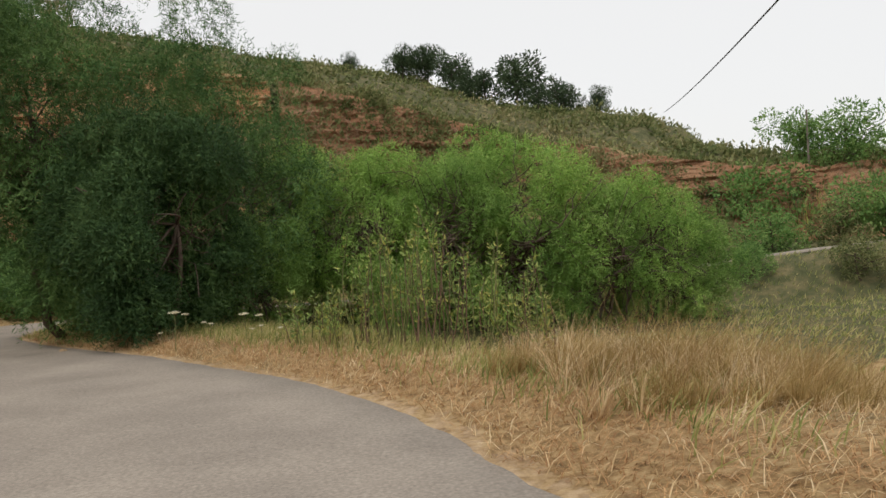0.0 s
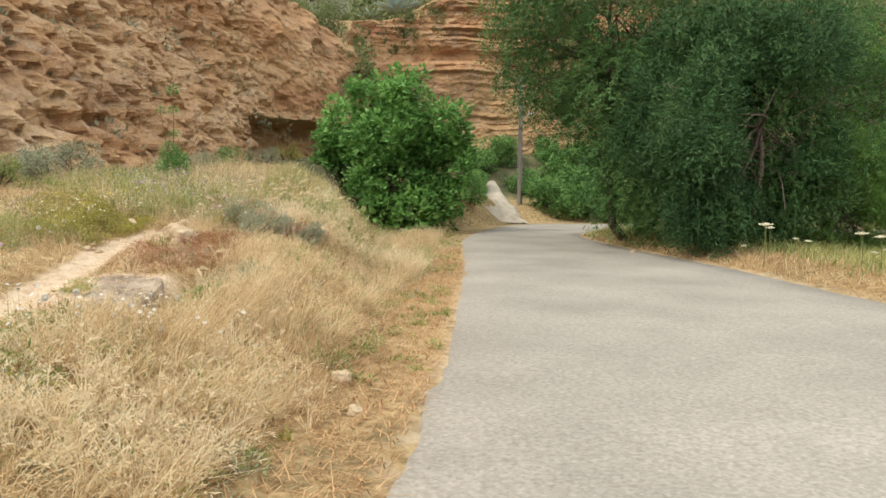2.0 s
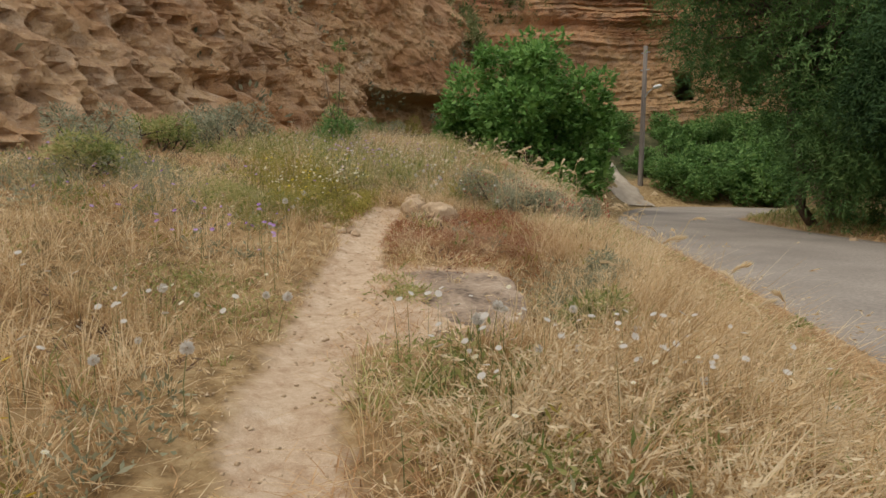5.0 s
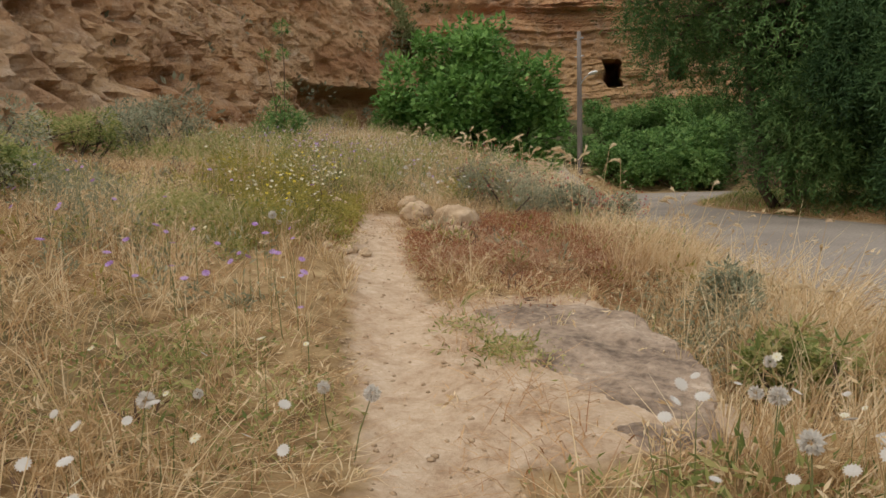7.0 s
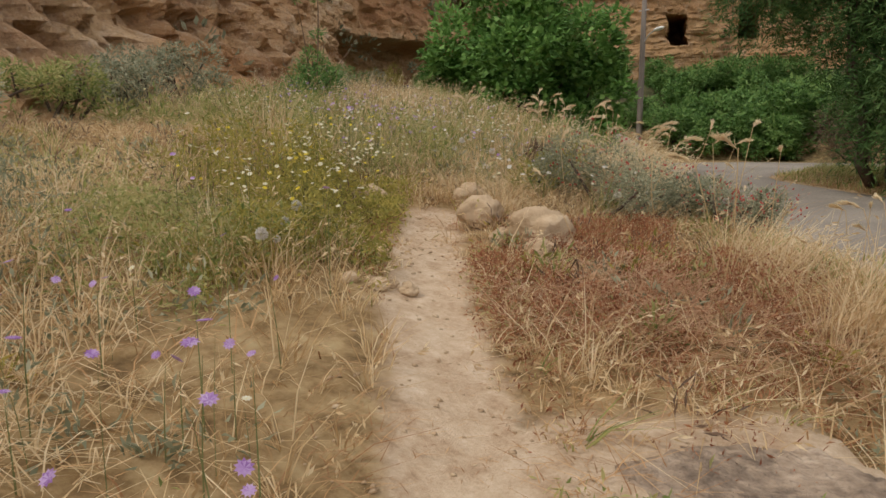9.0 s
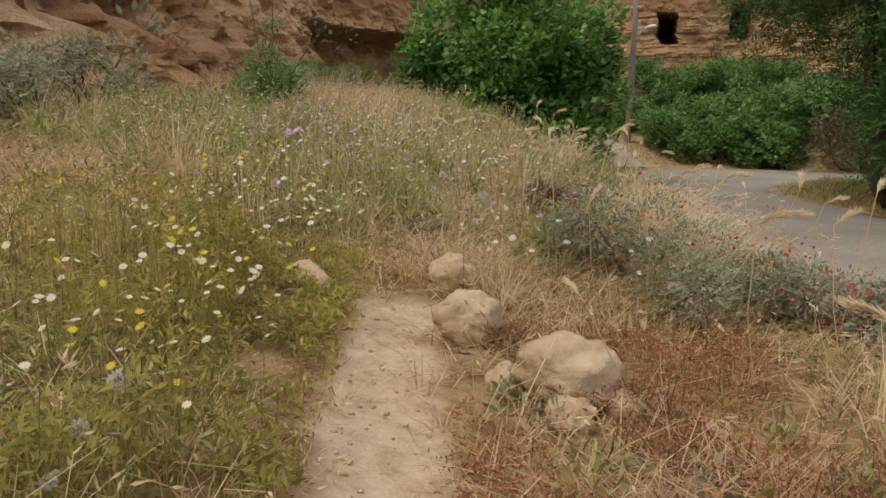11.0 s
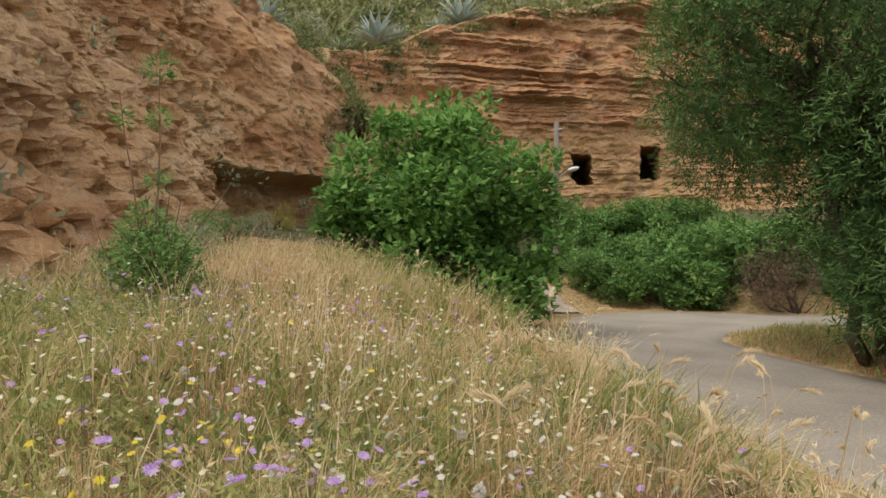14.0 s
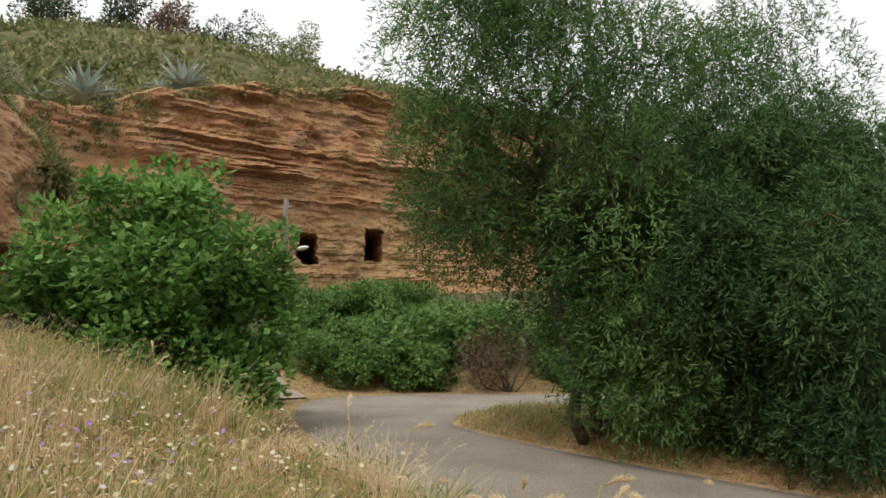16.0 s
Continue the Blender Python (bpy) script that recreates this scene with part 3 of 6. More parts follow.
def make_cliff(name, first, last, step, levels, material, label, style):
    """A rock wall along a stretch of the cliff line: beds, pits and hollows are pushed into it."""
    line = spline(CLIFF[first:last + 1], step)
    n = len(line)
    line[:, 3] += 1.3 * (fbm(line[:, 0] * 0.4, line[:, 1] * 0.4, seed=27, octaves=4) - 0.5)
    tang = np.gradient(line[:, :2], axis=0)
    tang /= np.linalg.norm(tang, axis=1)[:, None]
    out = np.stack([tang[:, 1], -tang[:, 0]], 1)
    v = np.linspace(-0.12, 1.04, levels)
    foot, crest, back = line[:, 2:3], line[:, 3:4], line[:, 4:5]
    z = foot + (crest - foot) * v[None, :]
    curve = np.clip(v, 0, 1) ** (0.8 if style == "pits" else 0.6)
    setback = back * curve[None, :] - 0.9 * smooth(0, 1, (1 - np.clip(v, 0, 1)) * 3)[None, :] * 0.4
    setback = setback + 6.5 * smooth(0.985, 1.04, v)[None, :]
    x = line[:, 0:1] - out[:, 0:1] * setback
    y = line[:, 1:2] - out[:, 1:2] * setback
    wave = fbm(x * 0.18, y * 0.18, z * 0.12, 11, 3) - 0.5
    push = (1.0 if style == "pits" else 1.0) * wave + 0.6 * (fbm(x * 0.8, y * 0.8, z * 0.9, 12, 4) - 0.5)
    calm = smooth(21.5, 24.5, y) * (style == "pits")
    if style == "pits":
        run = y + 0.5 * z
        where = 0.55 + 0.45 * smooth(0.4, 0.58, fbm(x * 0.3, y * 0.3, z * 0.4, 44, 2))
        bend = 0.5 * (fbm(x * 1.4, y * 1.4, z * 1.4, 45, 2) - 0.5)
        push = push - (1 - 0.7 * calm) * (0.42 * where * (1 - smooth(0.18, 0.42, cells(x * 0.7, run * 0.65 + bend, z * 0.9 + bend, 46))) + 0.45 * where * (1 - smooth(0.16, 0.4, cells(x * 1.4, run * 1.3 + bend, z * 1.7 + bend, 53))) + 0.34 * (1 - smooth(0.15, 0.42, cells(x * 2.4, y * 2.2 + bend, z * 2.7 + bend, 57))))
        push = push + (1 - 0.6 * calm) * (0.5 * (fbm(x * 0.5, y * 0.5, z * 0.1, 16, 3) - 0.5) + 0.7 * (fbm(x * 1.6, run * 2.2, z * 2.0, 19, 4) - 0.5) + 0.75 * (fbm(x * 3.2, run * 3.2, z * 3.4, 54, 4) - 0.5))
        push = push + calm * (0.8 * (fbm(x * 0.5, y * 0.5, z * 0.35, 47, 5) - 0.5) + 0.3 * (fbm(x * 2.4, y * 2.4, z * 3.4, 55, 3) - 0.5) - 0.35 * (1 - smooth(0.2, 0.55, cells(x * 0.5, y * 0.5, z * 0.45, 48))))
    level = z - 0.04 * (y - 46) * smooth(30, 36, y) + 0.5 * (fbm(x * 0.15, y * 0.15, seed=17, octaves=3) - 0.5)
    if style == "beds":
        side = smooth(39, 45, y)
        ledgy = (0.25 + 0.75 * side) * smooth(3.5, 5.0, z) * (0.35 + 0.65 * smooth(8.0, 9.5, level) * (1 - 0.6 * smooth(12.0, 13.5, level)))
        q = level * 0.9 + 0.22 * (fbm(x * 0.7, y * 0.7, z * 0.3, 28, 3) - 0.5)
        for k, depth in ((0.75, 0.95), (2.6, 0.46), (5.4, 0.2)):
            layer = np.floor(q * k)
            f = q * k - layer
            amount = smooth(0.36, 0.62, vnoise(layer * 5.3 + 9 * k, x * 0.13 * k ** 0.5, y * 0.13 * k ** 0.5, 29)) * (0.4 + 0.6 * smooth(0.4, 0.6, fbm(x * 0.4, y * 0.4, z * 0.3, 39, 2)))
            push = push + ledgy * depth * amount * (smooth(0, 0.1, f) * (1 - smooth(0.16, 0.9, f)) - 0.3)
        rough_part = smooth(10.5, 12.0, level)
        push = push + (0.35 + 0.65 * rough_part) * (0.9 * (fbm(x * 0.9, y * 0.9, z * 1.5, 33, 5) - 0.5) - 0.3 * (1 - smooth(0.2, 0.5, cells(x * 0.45, y * 0.45, z * 0.9, 34))))
        push = push + (1 - side) * 0.7 * (fbm(x * 0.35, y * 0.35, z * 0.08, 35, 3) - 0.5) - 0.55 * (1 - side) * smooth(9.5, 9.9, level) * (1 - smooth(10.3, 11.0, level)) * smooth(0.35, 0.55, fbm(x * 0.25, y * 0.25, seed=49, octaves=2))
        push = push + 0.42 * (fbm(x * 2.6, y * 2.6, z * 4.5, 24, 4) - 0.5)
    hollow = np.exp(-(((x + 31.0) / 3.2) ** 2 + ((y - 26.8) / 4.2) ** 4)) * (1 - smooth(4.3, 4.7, z + 0.4 * (fbm(x * 0.8, y * 0.8, seed=51, octaves=2) - 0.5)))
    push = push - 2.2 * hollow
    cave = 0.0 * x
    for cx, cy, z0, z1, half in ((-27.9, 46.9, 5.45, 7.15, 0.62), (-25.2, 51.4, 6.0, 7.9, 0.66)):
        along = (x - cx) * 0.53 + (y - cy) * 0.85
        wob = 0.15 * (fbm(x * 2, y * 2, z * 2, 25, 2) - 0.5)
        cave = cave + 5.5 * (1 - smooth(half - 0.06, half + 0.06, np.abs(along) + wob)) * smooth(z0 - 0.05, z0 + 0.05, z) * (1 - smooth(z1 - 0.05, z1 + 0.05, z)) * (np.hypot(x - cx, y - cy) < 3)
    fade = smooth(0, 0.05, v + 0.08)[None, :]
    push = push * fade
    x, y = x + out[:, 0:1] * push - 0.42 * cave, y + out[:, 1:2] * push + 0.9 * cave
    me = grid_mesh(name, np.stack([x.ravel(), y.ravel(), z.ravel()], 1), n, levels, material, False)
    me.materials.append(M_GROUND)
    me.materials.append(M_ROCK_S)
    kind = np.where(v[None, :-1] > 0.985, 1, np.where(calm[:-1, :-1] + 0.5 * (fbm(x * 0.9, y * 0.9, z * 0.9, 52, 3) - 0.5)[:-1, :-1] > 0.55, 2, 0))
    me.polygons.foreach_set("material_index", kind.astype(np.int32).ravel())
    return tagged(new(name, me), label, "cliff", kind="structure")


make_cliff("cliff_left", 0, 10, 0.11, 180, M_ROCK_L, "pitted brown sandstone cliff with an undercut hollow", "pits")
make_cliff("cliff_back", 10, 18, 0.14, 170, M_ROCK_B, "orange bedded sandstone cliff with two dark cave mouths", "beds")
make_cliff("cliff_far", 18, 26, 0.3, 60, M_ROCK_F, "low red earth bank with stone ledges", "beds")

# ---- plants: makers ----


def unit(v):
    return v / np.maximum(np.linalg.norm(v, axis=-1, keepdims=True), 1e-9)


def leaves(name, base, along, side, length, width, material, bend=0.15):
    """One mesh of many leaves: each a pointed blade folded about its middle, from its base along its own direction."""
    n = len(base)
    length, width = np.broadcast_to(length, n)[:, None], np.broadcast_to(width, n)[:, None]
    along, side = unit(along), unit(side - along * np.sum(side * along, 1, keepdims=True))
    up = np.cross(along, side)
    tip = base + along * length - up * length * bend
    mid = base + along * length * 0.45
    a, b = mid + side * width * 0.5 + up * width * 0.12, mid - side * width * 0.5 + up * width * 0.12
    v = np.stack([base, a, tip, b], 1).reshape(-1, 3)
    f = np.arange(n * 4).reshape(n, 4)
    return poly_mesh(name, v, f, material)


def tubes(name, paths, material, sides=7):
    """One mesh of tapered round limbs; each path is a list of (x, y, z, radius)."""
    verts, faces = [], []
    for path in paths:
        p = np.array(path, float)
        c, r = p[:, :3], p[:, 3]
        t = unit(np.gradient(c, axis=0))
        ref = np.where(np.abs(t[:, 2:3]) > 0.9, [[1.0, 0, 0]], [[0, 0, 1.0]])
        u = unit(np.cross(t, ref))
        w = np.cross(t, u)
        ang = np.linspace(0, 2 * np.pi, sides, endpoint=False)
        ring = c[:, None] + r[:, None, None] * (np.cos(ang)[None, :, None] * u[:, None] + np.sin(ang)[None, :, None] * w[:, None])
        start = sum(len(x) for x in verts)
        verts.append(ring.reshape(-1, 3))
        for i in range(len(p) - 1):
            for j in range(sides):
                k = (j + 1) % sides
                faces.append((start + i * sides + j, start + i * sides + k, start + (i + 1) * sides + k, start + (i + 1) * sides + j))
    return poly_mesh(name, np.vstack(verts), faces, material, True)


def limb(rng, a, b, r0, r1, sway=0.12, n=7):
    a, b = np.array(a, float), np.array(b, float)
    t = np.linspace(0, 1, n)[:, None]
    p = a + (b - a) * t
    d = np.linalg.norm(b - a) * sway
    p += np.sin(np.pi * t) * rng.normal(0, d, 3)[None] + rng.normal(0, d * 0.12, (n, 3)) * (t > 0) * (t < 1)
    return np.hstack([p, (r0 + (r1 - r0) * t)])


def in_blobs(rng, blobs, n, inner=0.6):
    """Random places in a set of round clumps, crowded towards their outside, with the way out of each."""
    bl = np.array(blobs, float)
    area = bl[:, 3] ** 2
    k = rng.choice(len(bl), n, p=area / area.sum())
    d = unit(rng.normal(0, 1, (n, 3)))
    r = inner + (1 - inner) * rng.random(n) ** 0.6
    lump = 0.78 + 0.44 * fbm(d[:, 0] * 2.2 + k * 7.1, d[:, 1] * 2.2, d[:, 2] * 2.2, 40, 3)
    flat = bl[k, 4] if bl.shape[1] > 4 else np.ones(n)
    p = bl[k, :3] + d * (bl[k, 3] * r * lump)[:, None] * np.stack([np.ones(n), np.ones(n), flat], 1)
    return p, d


def clump_set(rng, centre, radius, tall, count, size):
    """Clumps spread over the shell of an uneven crown."""
    out = [(*centre, min(radius, tall) * 0.62)]
    for i in range(count):
        d = unit(rng.normal(0, 1, 3))
        k = 0.5 + 0.38 * rng.random()
        out.append((centre[0] + d[0] * radius * k, centre[1] + d[1] * radius * k, centre[2] + d[2] * tall * k, size * (0.7 + 0.6 * rng.random())))
    return out


def hanging_crown(name, rng, blobs, strands, per, droop, leaf, material):
    """Feathery weeping foliage: strands that start on the clumps and hang, set with narrow leaflets."""
    p, d = in_blobs(rng, blobs, strands, 0.45)
    out = unit(d * [1, 1, 0.4] + rng.normal(0, 0.35, d.shape))
    ln = droop * (0.5 + rng.random(strands))
    t = (np.arange(per) + 0.5) / per
    pts = p[:, None] + out[:, None] * (0.6 * ln[:, None] * t[None])[..., None]
    pts[..., 2] -= ln[:, None] * (0.05 * t + 0.55 * t ** 2)[None]
    pts = pts.reshape(-1, 3) + rng.normal(0, 0.03, (strands * per, 3))
    n = len(pts)
    fall = np.repeat(out, per, 0) * 0.6 + rng.normal(0, 0.75, (n, 3)) + [0, 0, -0.35]
    face = np.repeat(d, per, 0) + [0, 0, 0.7] + rng.normal(0, 0.45, (n, 3))
    return leaves(name, pts, fall, np.cross(fall, face), leaf * (0.6 + 0.8 * rng.random(n)), leaf * 0.17 * (0.7 + 0.6 * rng.random(n)), material)


def broad_crown(name, rng, blobs, n, leaf, material, wide=0.7, inner=0.6):
    """Broad leaves in tiers, tilted outwards and a little down."""
    p, d = in_blobs(rng, blobs, n, inner)
    along = d * [1, 1, 0.35] + rng.normal(0, 0.5, (n, 3)) + [0, 0, -0.15]
    side = np.cross(along, [0, 0, 1.0]) + rng.normal(0, 0.35, (n, 3))
    return leaves(name, p, along, side, leaf * (0.6 + 0.8 * rng.random(n)), leaf * wide * (0.7 + 0.6 * rng.random(n)), material, 0.2)


def ground_at(x, y):
    return float(lay(x, y))


def tree_limbs(rng, base, forks, tops, r0):
    paths = []
    for f in forks:
        paths.append(limb(rng, base, f, r0, r0 * 0.6))
        for t in sorted(tops, key=lambda q: np.linalg.norm(np.array(q) - np.array(f)))[: max(2, len(tops) // len(forks) + 1)]:
            mid = limb(rng, f, t, r0 * 0.5, r0 * 0.12, 0.14, 8)
            paths.append(mid)
            for q in range(3):
                s = mid[3 + q]
                e = s[:3] + rng.normal(0, 0.9, 3) + [0, 0, 0.5]
                paths.append(limb(rng, s[:3], e, s[3] * 0.6, 0.012, 0.15, 5))
    return paths


def pepper_tree(at, turn, label, seed, radius, top, strands, per=11, leaf=0.17, material=None, group="", name="pepper_tree", low=0.25, droop=1.5, extra=(), clumps=30, clump=0.26):
    rng = np.random.default_rng(seed)
    e = thing(name, at, label, "tree", group, turn)
    mid = top * (low + 1) / 2
    blobs = clump_set(rng, (0, 0, mid), radius, top * (1 - low) / 2, clumps, radius * clump) + list(extra)
    tops = [b[:3] for b in blobs[1:]]
    forks = [(rng.normal(0, radius * 0.14), rng.normal(0, radius * 0.14), top * (0.28 + 0.1 * i)) for i in range(3)]
    part("trunk", tubes("trunk", tree_limbs(rng, (0, 0, -0.3), forks, tops, 0.0135 * top), M_BARK, 5), None, e, "grey-brown leaning trunk with limbs")
    part("crown", hanging_crown("crown", rng, blobs[1:], strands, per, droop, leaf, material or M_PEPPER), None, e, "feathery drooping green leaflets")
    return e


def bush(at, turn, label, seed, radius, tall, n, leaf, material, name="bush", category="bush", group="", wide=0.6, stems=9, stem_mat=None):
    rng = np.random.default_rng(seed)
    e = thing(name, at, label, category, group, turn)
    blobs = clump_set(rng, (0, 0, tall * 0.5), radius, tall * 0.5, 11, min(radius, tall) * 0.36)
    paths = [limb(rng, (rng.normal(0, 0.12), rng.normal(0, 0.12), -0.15), b[:3], 0.02 + 0.012 * tall, 0.008, 0.12, 6) for b in blobs[1:stems + 1]]
    for q in paths:
        part("stem", tubes("stem", [q], stem_mat or M_BARK, 5), None, e)
    part("foliage", broad_crown("foliage", rng, blobs, n, leaf, material, wide, 0.5), None, e)
    return e


# ---- trees and bushes along the road ----
FIG = (-24.0, 24.7)


def fig_tree():
    rng = np.random.default_rng(7)
    z0 = -0.5
    e = thing("fig_tree", (*FIG, z0), "broad-leaved green fig tree at the edge of the lane", "tree")
    e.scale = (0.93, 0.93, 1.02)
    blobs = [(0, 0, 3.6, 2.3), (0.3, 0.6, 5.2, 1.5), (-0.8, -0.6, 5.3, 1.1), (-2.2, -1.2, 4.2, 1.3), (-1.6, -1.4, 2.6, 1.5), (2.0, 1.0, 4.0, 1.5), (2.2, 1.2, 2.6, 1.3), (2.1, 0.5, 1.4, 1.2), (1.0, -1.4, 2.2, 1.5), (0.6, -1.7, 3.8, 1.3), (-0.2, -1.6, 1.3, 1.2),
             (1.9, -0.4, 0.9, 1.0), (-2.6, -0.2, 2.6, 1.1), (0.6, 1.8, 3.2, 1.5), (-1.0, 1.6, 3.4, 1.5), (-2.7, -1.6, 3.4, 0.7), (1.3, -0.6, 4.9, 0.9), (2.6, 1.5, 3.5, 0.7), (2.4, -1.4, 0.8, 1.1), (2.6, -0.2, 1.1, 1.1), (1.2, -2.2, 0.7, 1.0), (2.9, 0.8, 1.3, 0.9)]
    blobs = [(bx, by, bz, r * 0.84) for bx, by, bz, r in blobs]
    for i in range(130):
        b = blobs[i % 18]
        w = unit(rng.normal(0, 1, 3) + [0, 0, 0.35])
        blobs.append((*(np.array(b[:3]) + w * b[3] * (1.05 + 0.25 * rng.random())), 0.24 + 0.3 * rng.random()))
    paths = [limb(rng, (rng.normal(0, 0.2), rng.normal(0, 0.2), -0.3), (b[0] * 0.85, b[1] * 0.85, b[2] * 0.9), 0.09, 0.02, 0.08, 8) for b in blobs[:18]]
    part("trunk", tubes("trunk", paths, M_BARK), None, e, "pale grey branching stems")
    part("crown", broad_crown("crown", rng, blobs, 21000, 0.25, M_FIG, 0.75, 0.6), None, e, "broad lobed green leaves")


fig_tree()
pepper_tree((-13.0, 25.7, -0.5), 0, "tall dark green weeping pepper tree beside the lane", 3, 5.2, 13.4, 15500, 12, 0.18, low=0.2, droop=0.75, clumps=58, clump=0.16,
            extra=[(-3.0, -1.0, 6.5, 1.7), (-3.2, -0.6, 5.0, 1.4), (-2.0, 0, 13.6, 1.2), (2.0, 0, 14.0, 1.2), (-3.4, 0, 11.0, 1.3), (1.0, -1.0, 12.6, 1.2), (4.4, 0.5, 11.2, 1.2), (5.4, 0.5, 9.2, 1.3), (3.4, 0.6, 12.8, 1.0), (5.6, 0.4, 7.2, 1.4), (5.0, -1.4, 3.6, 1.6), (4.4, -2.2, 1.8, 1.5), (2.8, -2.6, 1.5, 1.4), (2.5, -1.5, 3.0, 2.4), (4.5, -0.5, 2.6, 2.4), (1.0, -2.6, 2.4, 1.8), (-1.5, -1.0, 11.5, 1.1), (3.2, 0, 9.0, 1.2), (4.5, 1, 6.0, 1.6), (-3.0, 1.0, 12.5, 1.0), (0.5, -2.6, 5.0, 2.0), (-0.8, -1.2, 4.0, 1.5), (0.6, -1.5, 2.8, 1.5), (1.8, -1.6, 1.8, 1.5), (-1.6, -0.8, 5.0, 1.4), (1.2, -2.0, 3.8, 1.6), (-0.6, 0.8, 3.6, 1.3), (0.4, 1.0, 5.2, 1.5), (1.4, 0.6, 2.4, 1.4), (-2.6, -3.4, 7.5, 1.4), (-2.4, -3.6, 9.5, 1.4), (-2.2, -3.2, 11.5, 1.3), (-2.8, -2.6, 5.6, 1.2), (-1.2, -3.6, 10.6, 1.4), (-1.0, -3.8, 8.4, 1.5), (0.6, -2.4, 9.4, 1.4), (0.2, -2.8, 7.2, 1.5), (3.5, -2.2, 5.0, 2.0), (-3.3, -3.6, 8.6, 1.3), (-3.4, -3.2, 6.6, 1.2), (-3.6, -2.4, 10.2, 1.2), (0.4, -2.2, 2.3, 1.2), (1.4, -1.6, 2.2, 1.3), (0.2, -0.8, 2.7, 1.3)])
pepper_tree((-9.6, 31.8, -0.5), 40, "tall thin-crowned pepper tree behind the shrubs", 5, 3.8, 13.2, 2300, 11, 0.17, group="trees along the lane", low=0.3, droop=0.8, clumps=40, clump=0.17)
pepper_tree((-7.6, 27.6, -0.45), 100, "dense dark green weeping pepper tree", 6, 3.8, 8.2, 3000, 11, 0.19, group="trees along the lane", low=0.05, droop=1.1)
SHRUB = "billowing green feathery shrub reaching the ground"
s1 = pepper_tree((-3.4, 29.4, -0.45), 0, SHRUB, 8, 3.2, 7.4, 3300, 10, 0.19, M_BRIGHT, "feathery shrubs along the lane", "feathery_shrub", -0.1, 0.6, clumps=50, clump=0.2)
s2 = pepper_tree((0.2, 30.2, -0.5), 0, SHRUB, 9, 3.1, 7.2, 3300, 10, 0.19, M_MID, "feathery shrubs along the lane", "feathery_shrub", -0.1, 0.6, clumps=50, clump=0.2)
for src, x, y, turn, k in ((s1, 2.8, 31.4, 130, 1.28), (s2, 5.7, 30.6, 80, 0.96), (s1, 8.4, 32.0, 220, 0.98), (s2, 10.4, 33.4, 200, 0.8), (s2, -6.6, 25.8, 300, 0.62), (s1, -0.6, 33.6, 40, 1.05), (s1, -5.6, 31.5, 170, 1.1), (s2, -1.6, 27.0, 110, 0.55)):
    copy_thing(src, pose(x, y, ground_at(x, y) - 0.1, 0, 0, turn)).scale = (k, k, k)

pepper_tree((-8.9, 22.9, ground_at(-8.9, 22.9)), 60, "dark weeping pepper tree with its skirt on the ground", 12, 3.3, 7.0, 11500, 11, 0.17, M_PEPPER_SHADE, group="trees along the lane", low=-0.04, droop=0.8)

BR = "green bramble and scrub thicket at the foot of the cliff"
b1 = bush((-20.6, 40.4, ground_at(-20.6, 40.4)), 0, BR, 21, 2.2, 3.2, 2900, 0.29, M_BRAMBLE, "bramble_thicket", "bush", "thickets at the bend")
b2 = bush((-18.0, 42.6, ground_at(-18.0, 42.6)), 0, BR, 22, 2.4, 3.0, 2900, 0.29, M_BRAMBLE, "bramble_thicket", "bush", "thickets at the bend")
for src, x, y, turn in ((b2, -23.8, 39.8, 60), (b1, -22.4, 42.6, 150), (b2, -18.6, 44.0, 210), (b1, -13.6, 42.6, 80), (b1, -24.2, 40.8, 260), (b2, -9.6, 44.0, 20), (b1, -14.6, 45.6, 310), (b2, -26.2, 30.2, 200), (b1, -21.0, 46.6, 100), (b2, -25.0, 46.0, 330), (b1, -5.0, 46.0, 140), (b2, -10.4, 29.5, 40)):
    k = 0.72 if x < -20 else 0.9
    copy_thing(src, pose(x, y, ground_at(x, y) - 0.1, 0, 0, turn)).scale = (k, k, k)
for src, x, y, turn, k in ((b1, -22.9, 38.5, 10, 0.62), (b2, -21.3, 39.1, 100, 0.66), (b1, -19.6, 39.9, 190, 0.66), (b2, -24.4, 38.2, 250, 0.6), (b1, -27.0, 34.6, 100, 0.34), (b2, -28.6, 36.4, 20, 0.42), (b1, -27.0, 39.4, 290, 0.5), (b2, -29.6, 38.6, 210, 0.55), (b1, -25.9, 33.2, 30, 0.26), (b1, -13.8, 42.2, 320, 0.7), (b2, -25.3, 29.2, 80, 0.5), (b1, -24.9, 31.2, 140, 0.45), (b2, -13.2, 41.2, 40, 0.7), (b1, -27.6, 43.4, 70, 0.62), (b2, -25.6, 45.0, 160, 0.6), (b1, -26.2, 42.6, 20, 0.7), (b2, -23.6, 48.6, 280, 0.66), (b1, -23.4, 45.6, 220, 0.75), (b2, -29.6, 40.6, 330, 0.6), (b1, -21.6, 49.4, 110, 0.8)):
    copy_thing(src, pose(x, y, ground_at(x, y) - 0.1, 0, 0, turn)).scale = (k, k, k)
bush((-16.2, 40.1, ground_at(-16.2, 40.1)), 0, "dry brown leafless bush by the lane", 31, 2.3, 3.0, 4200, 0.2, M_DEADBUSH, "dead_bush", "bush", "", 0.18, 14)

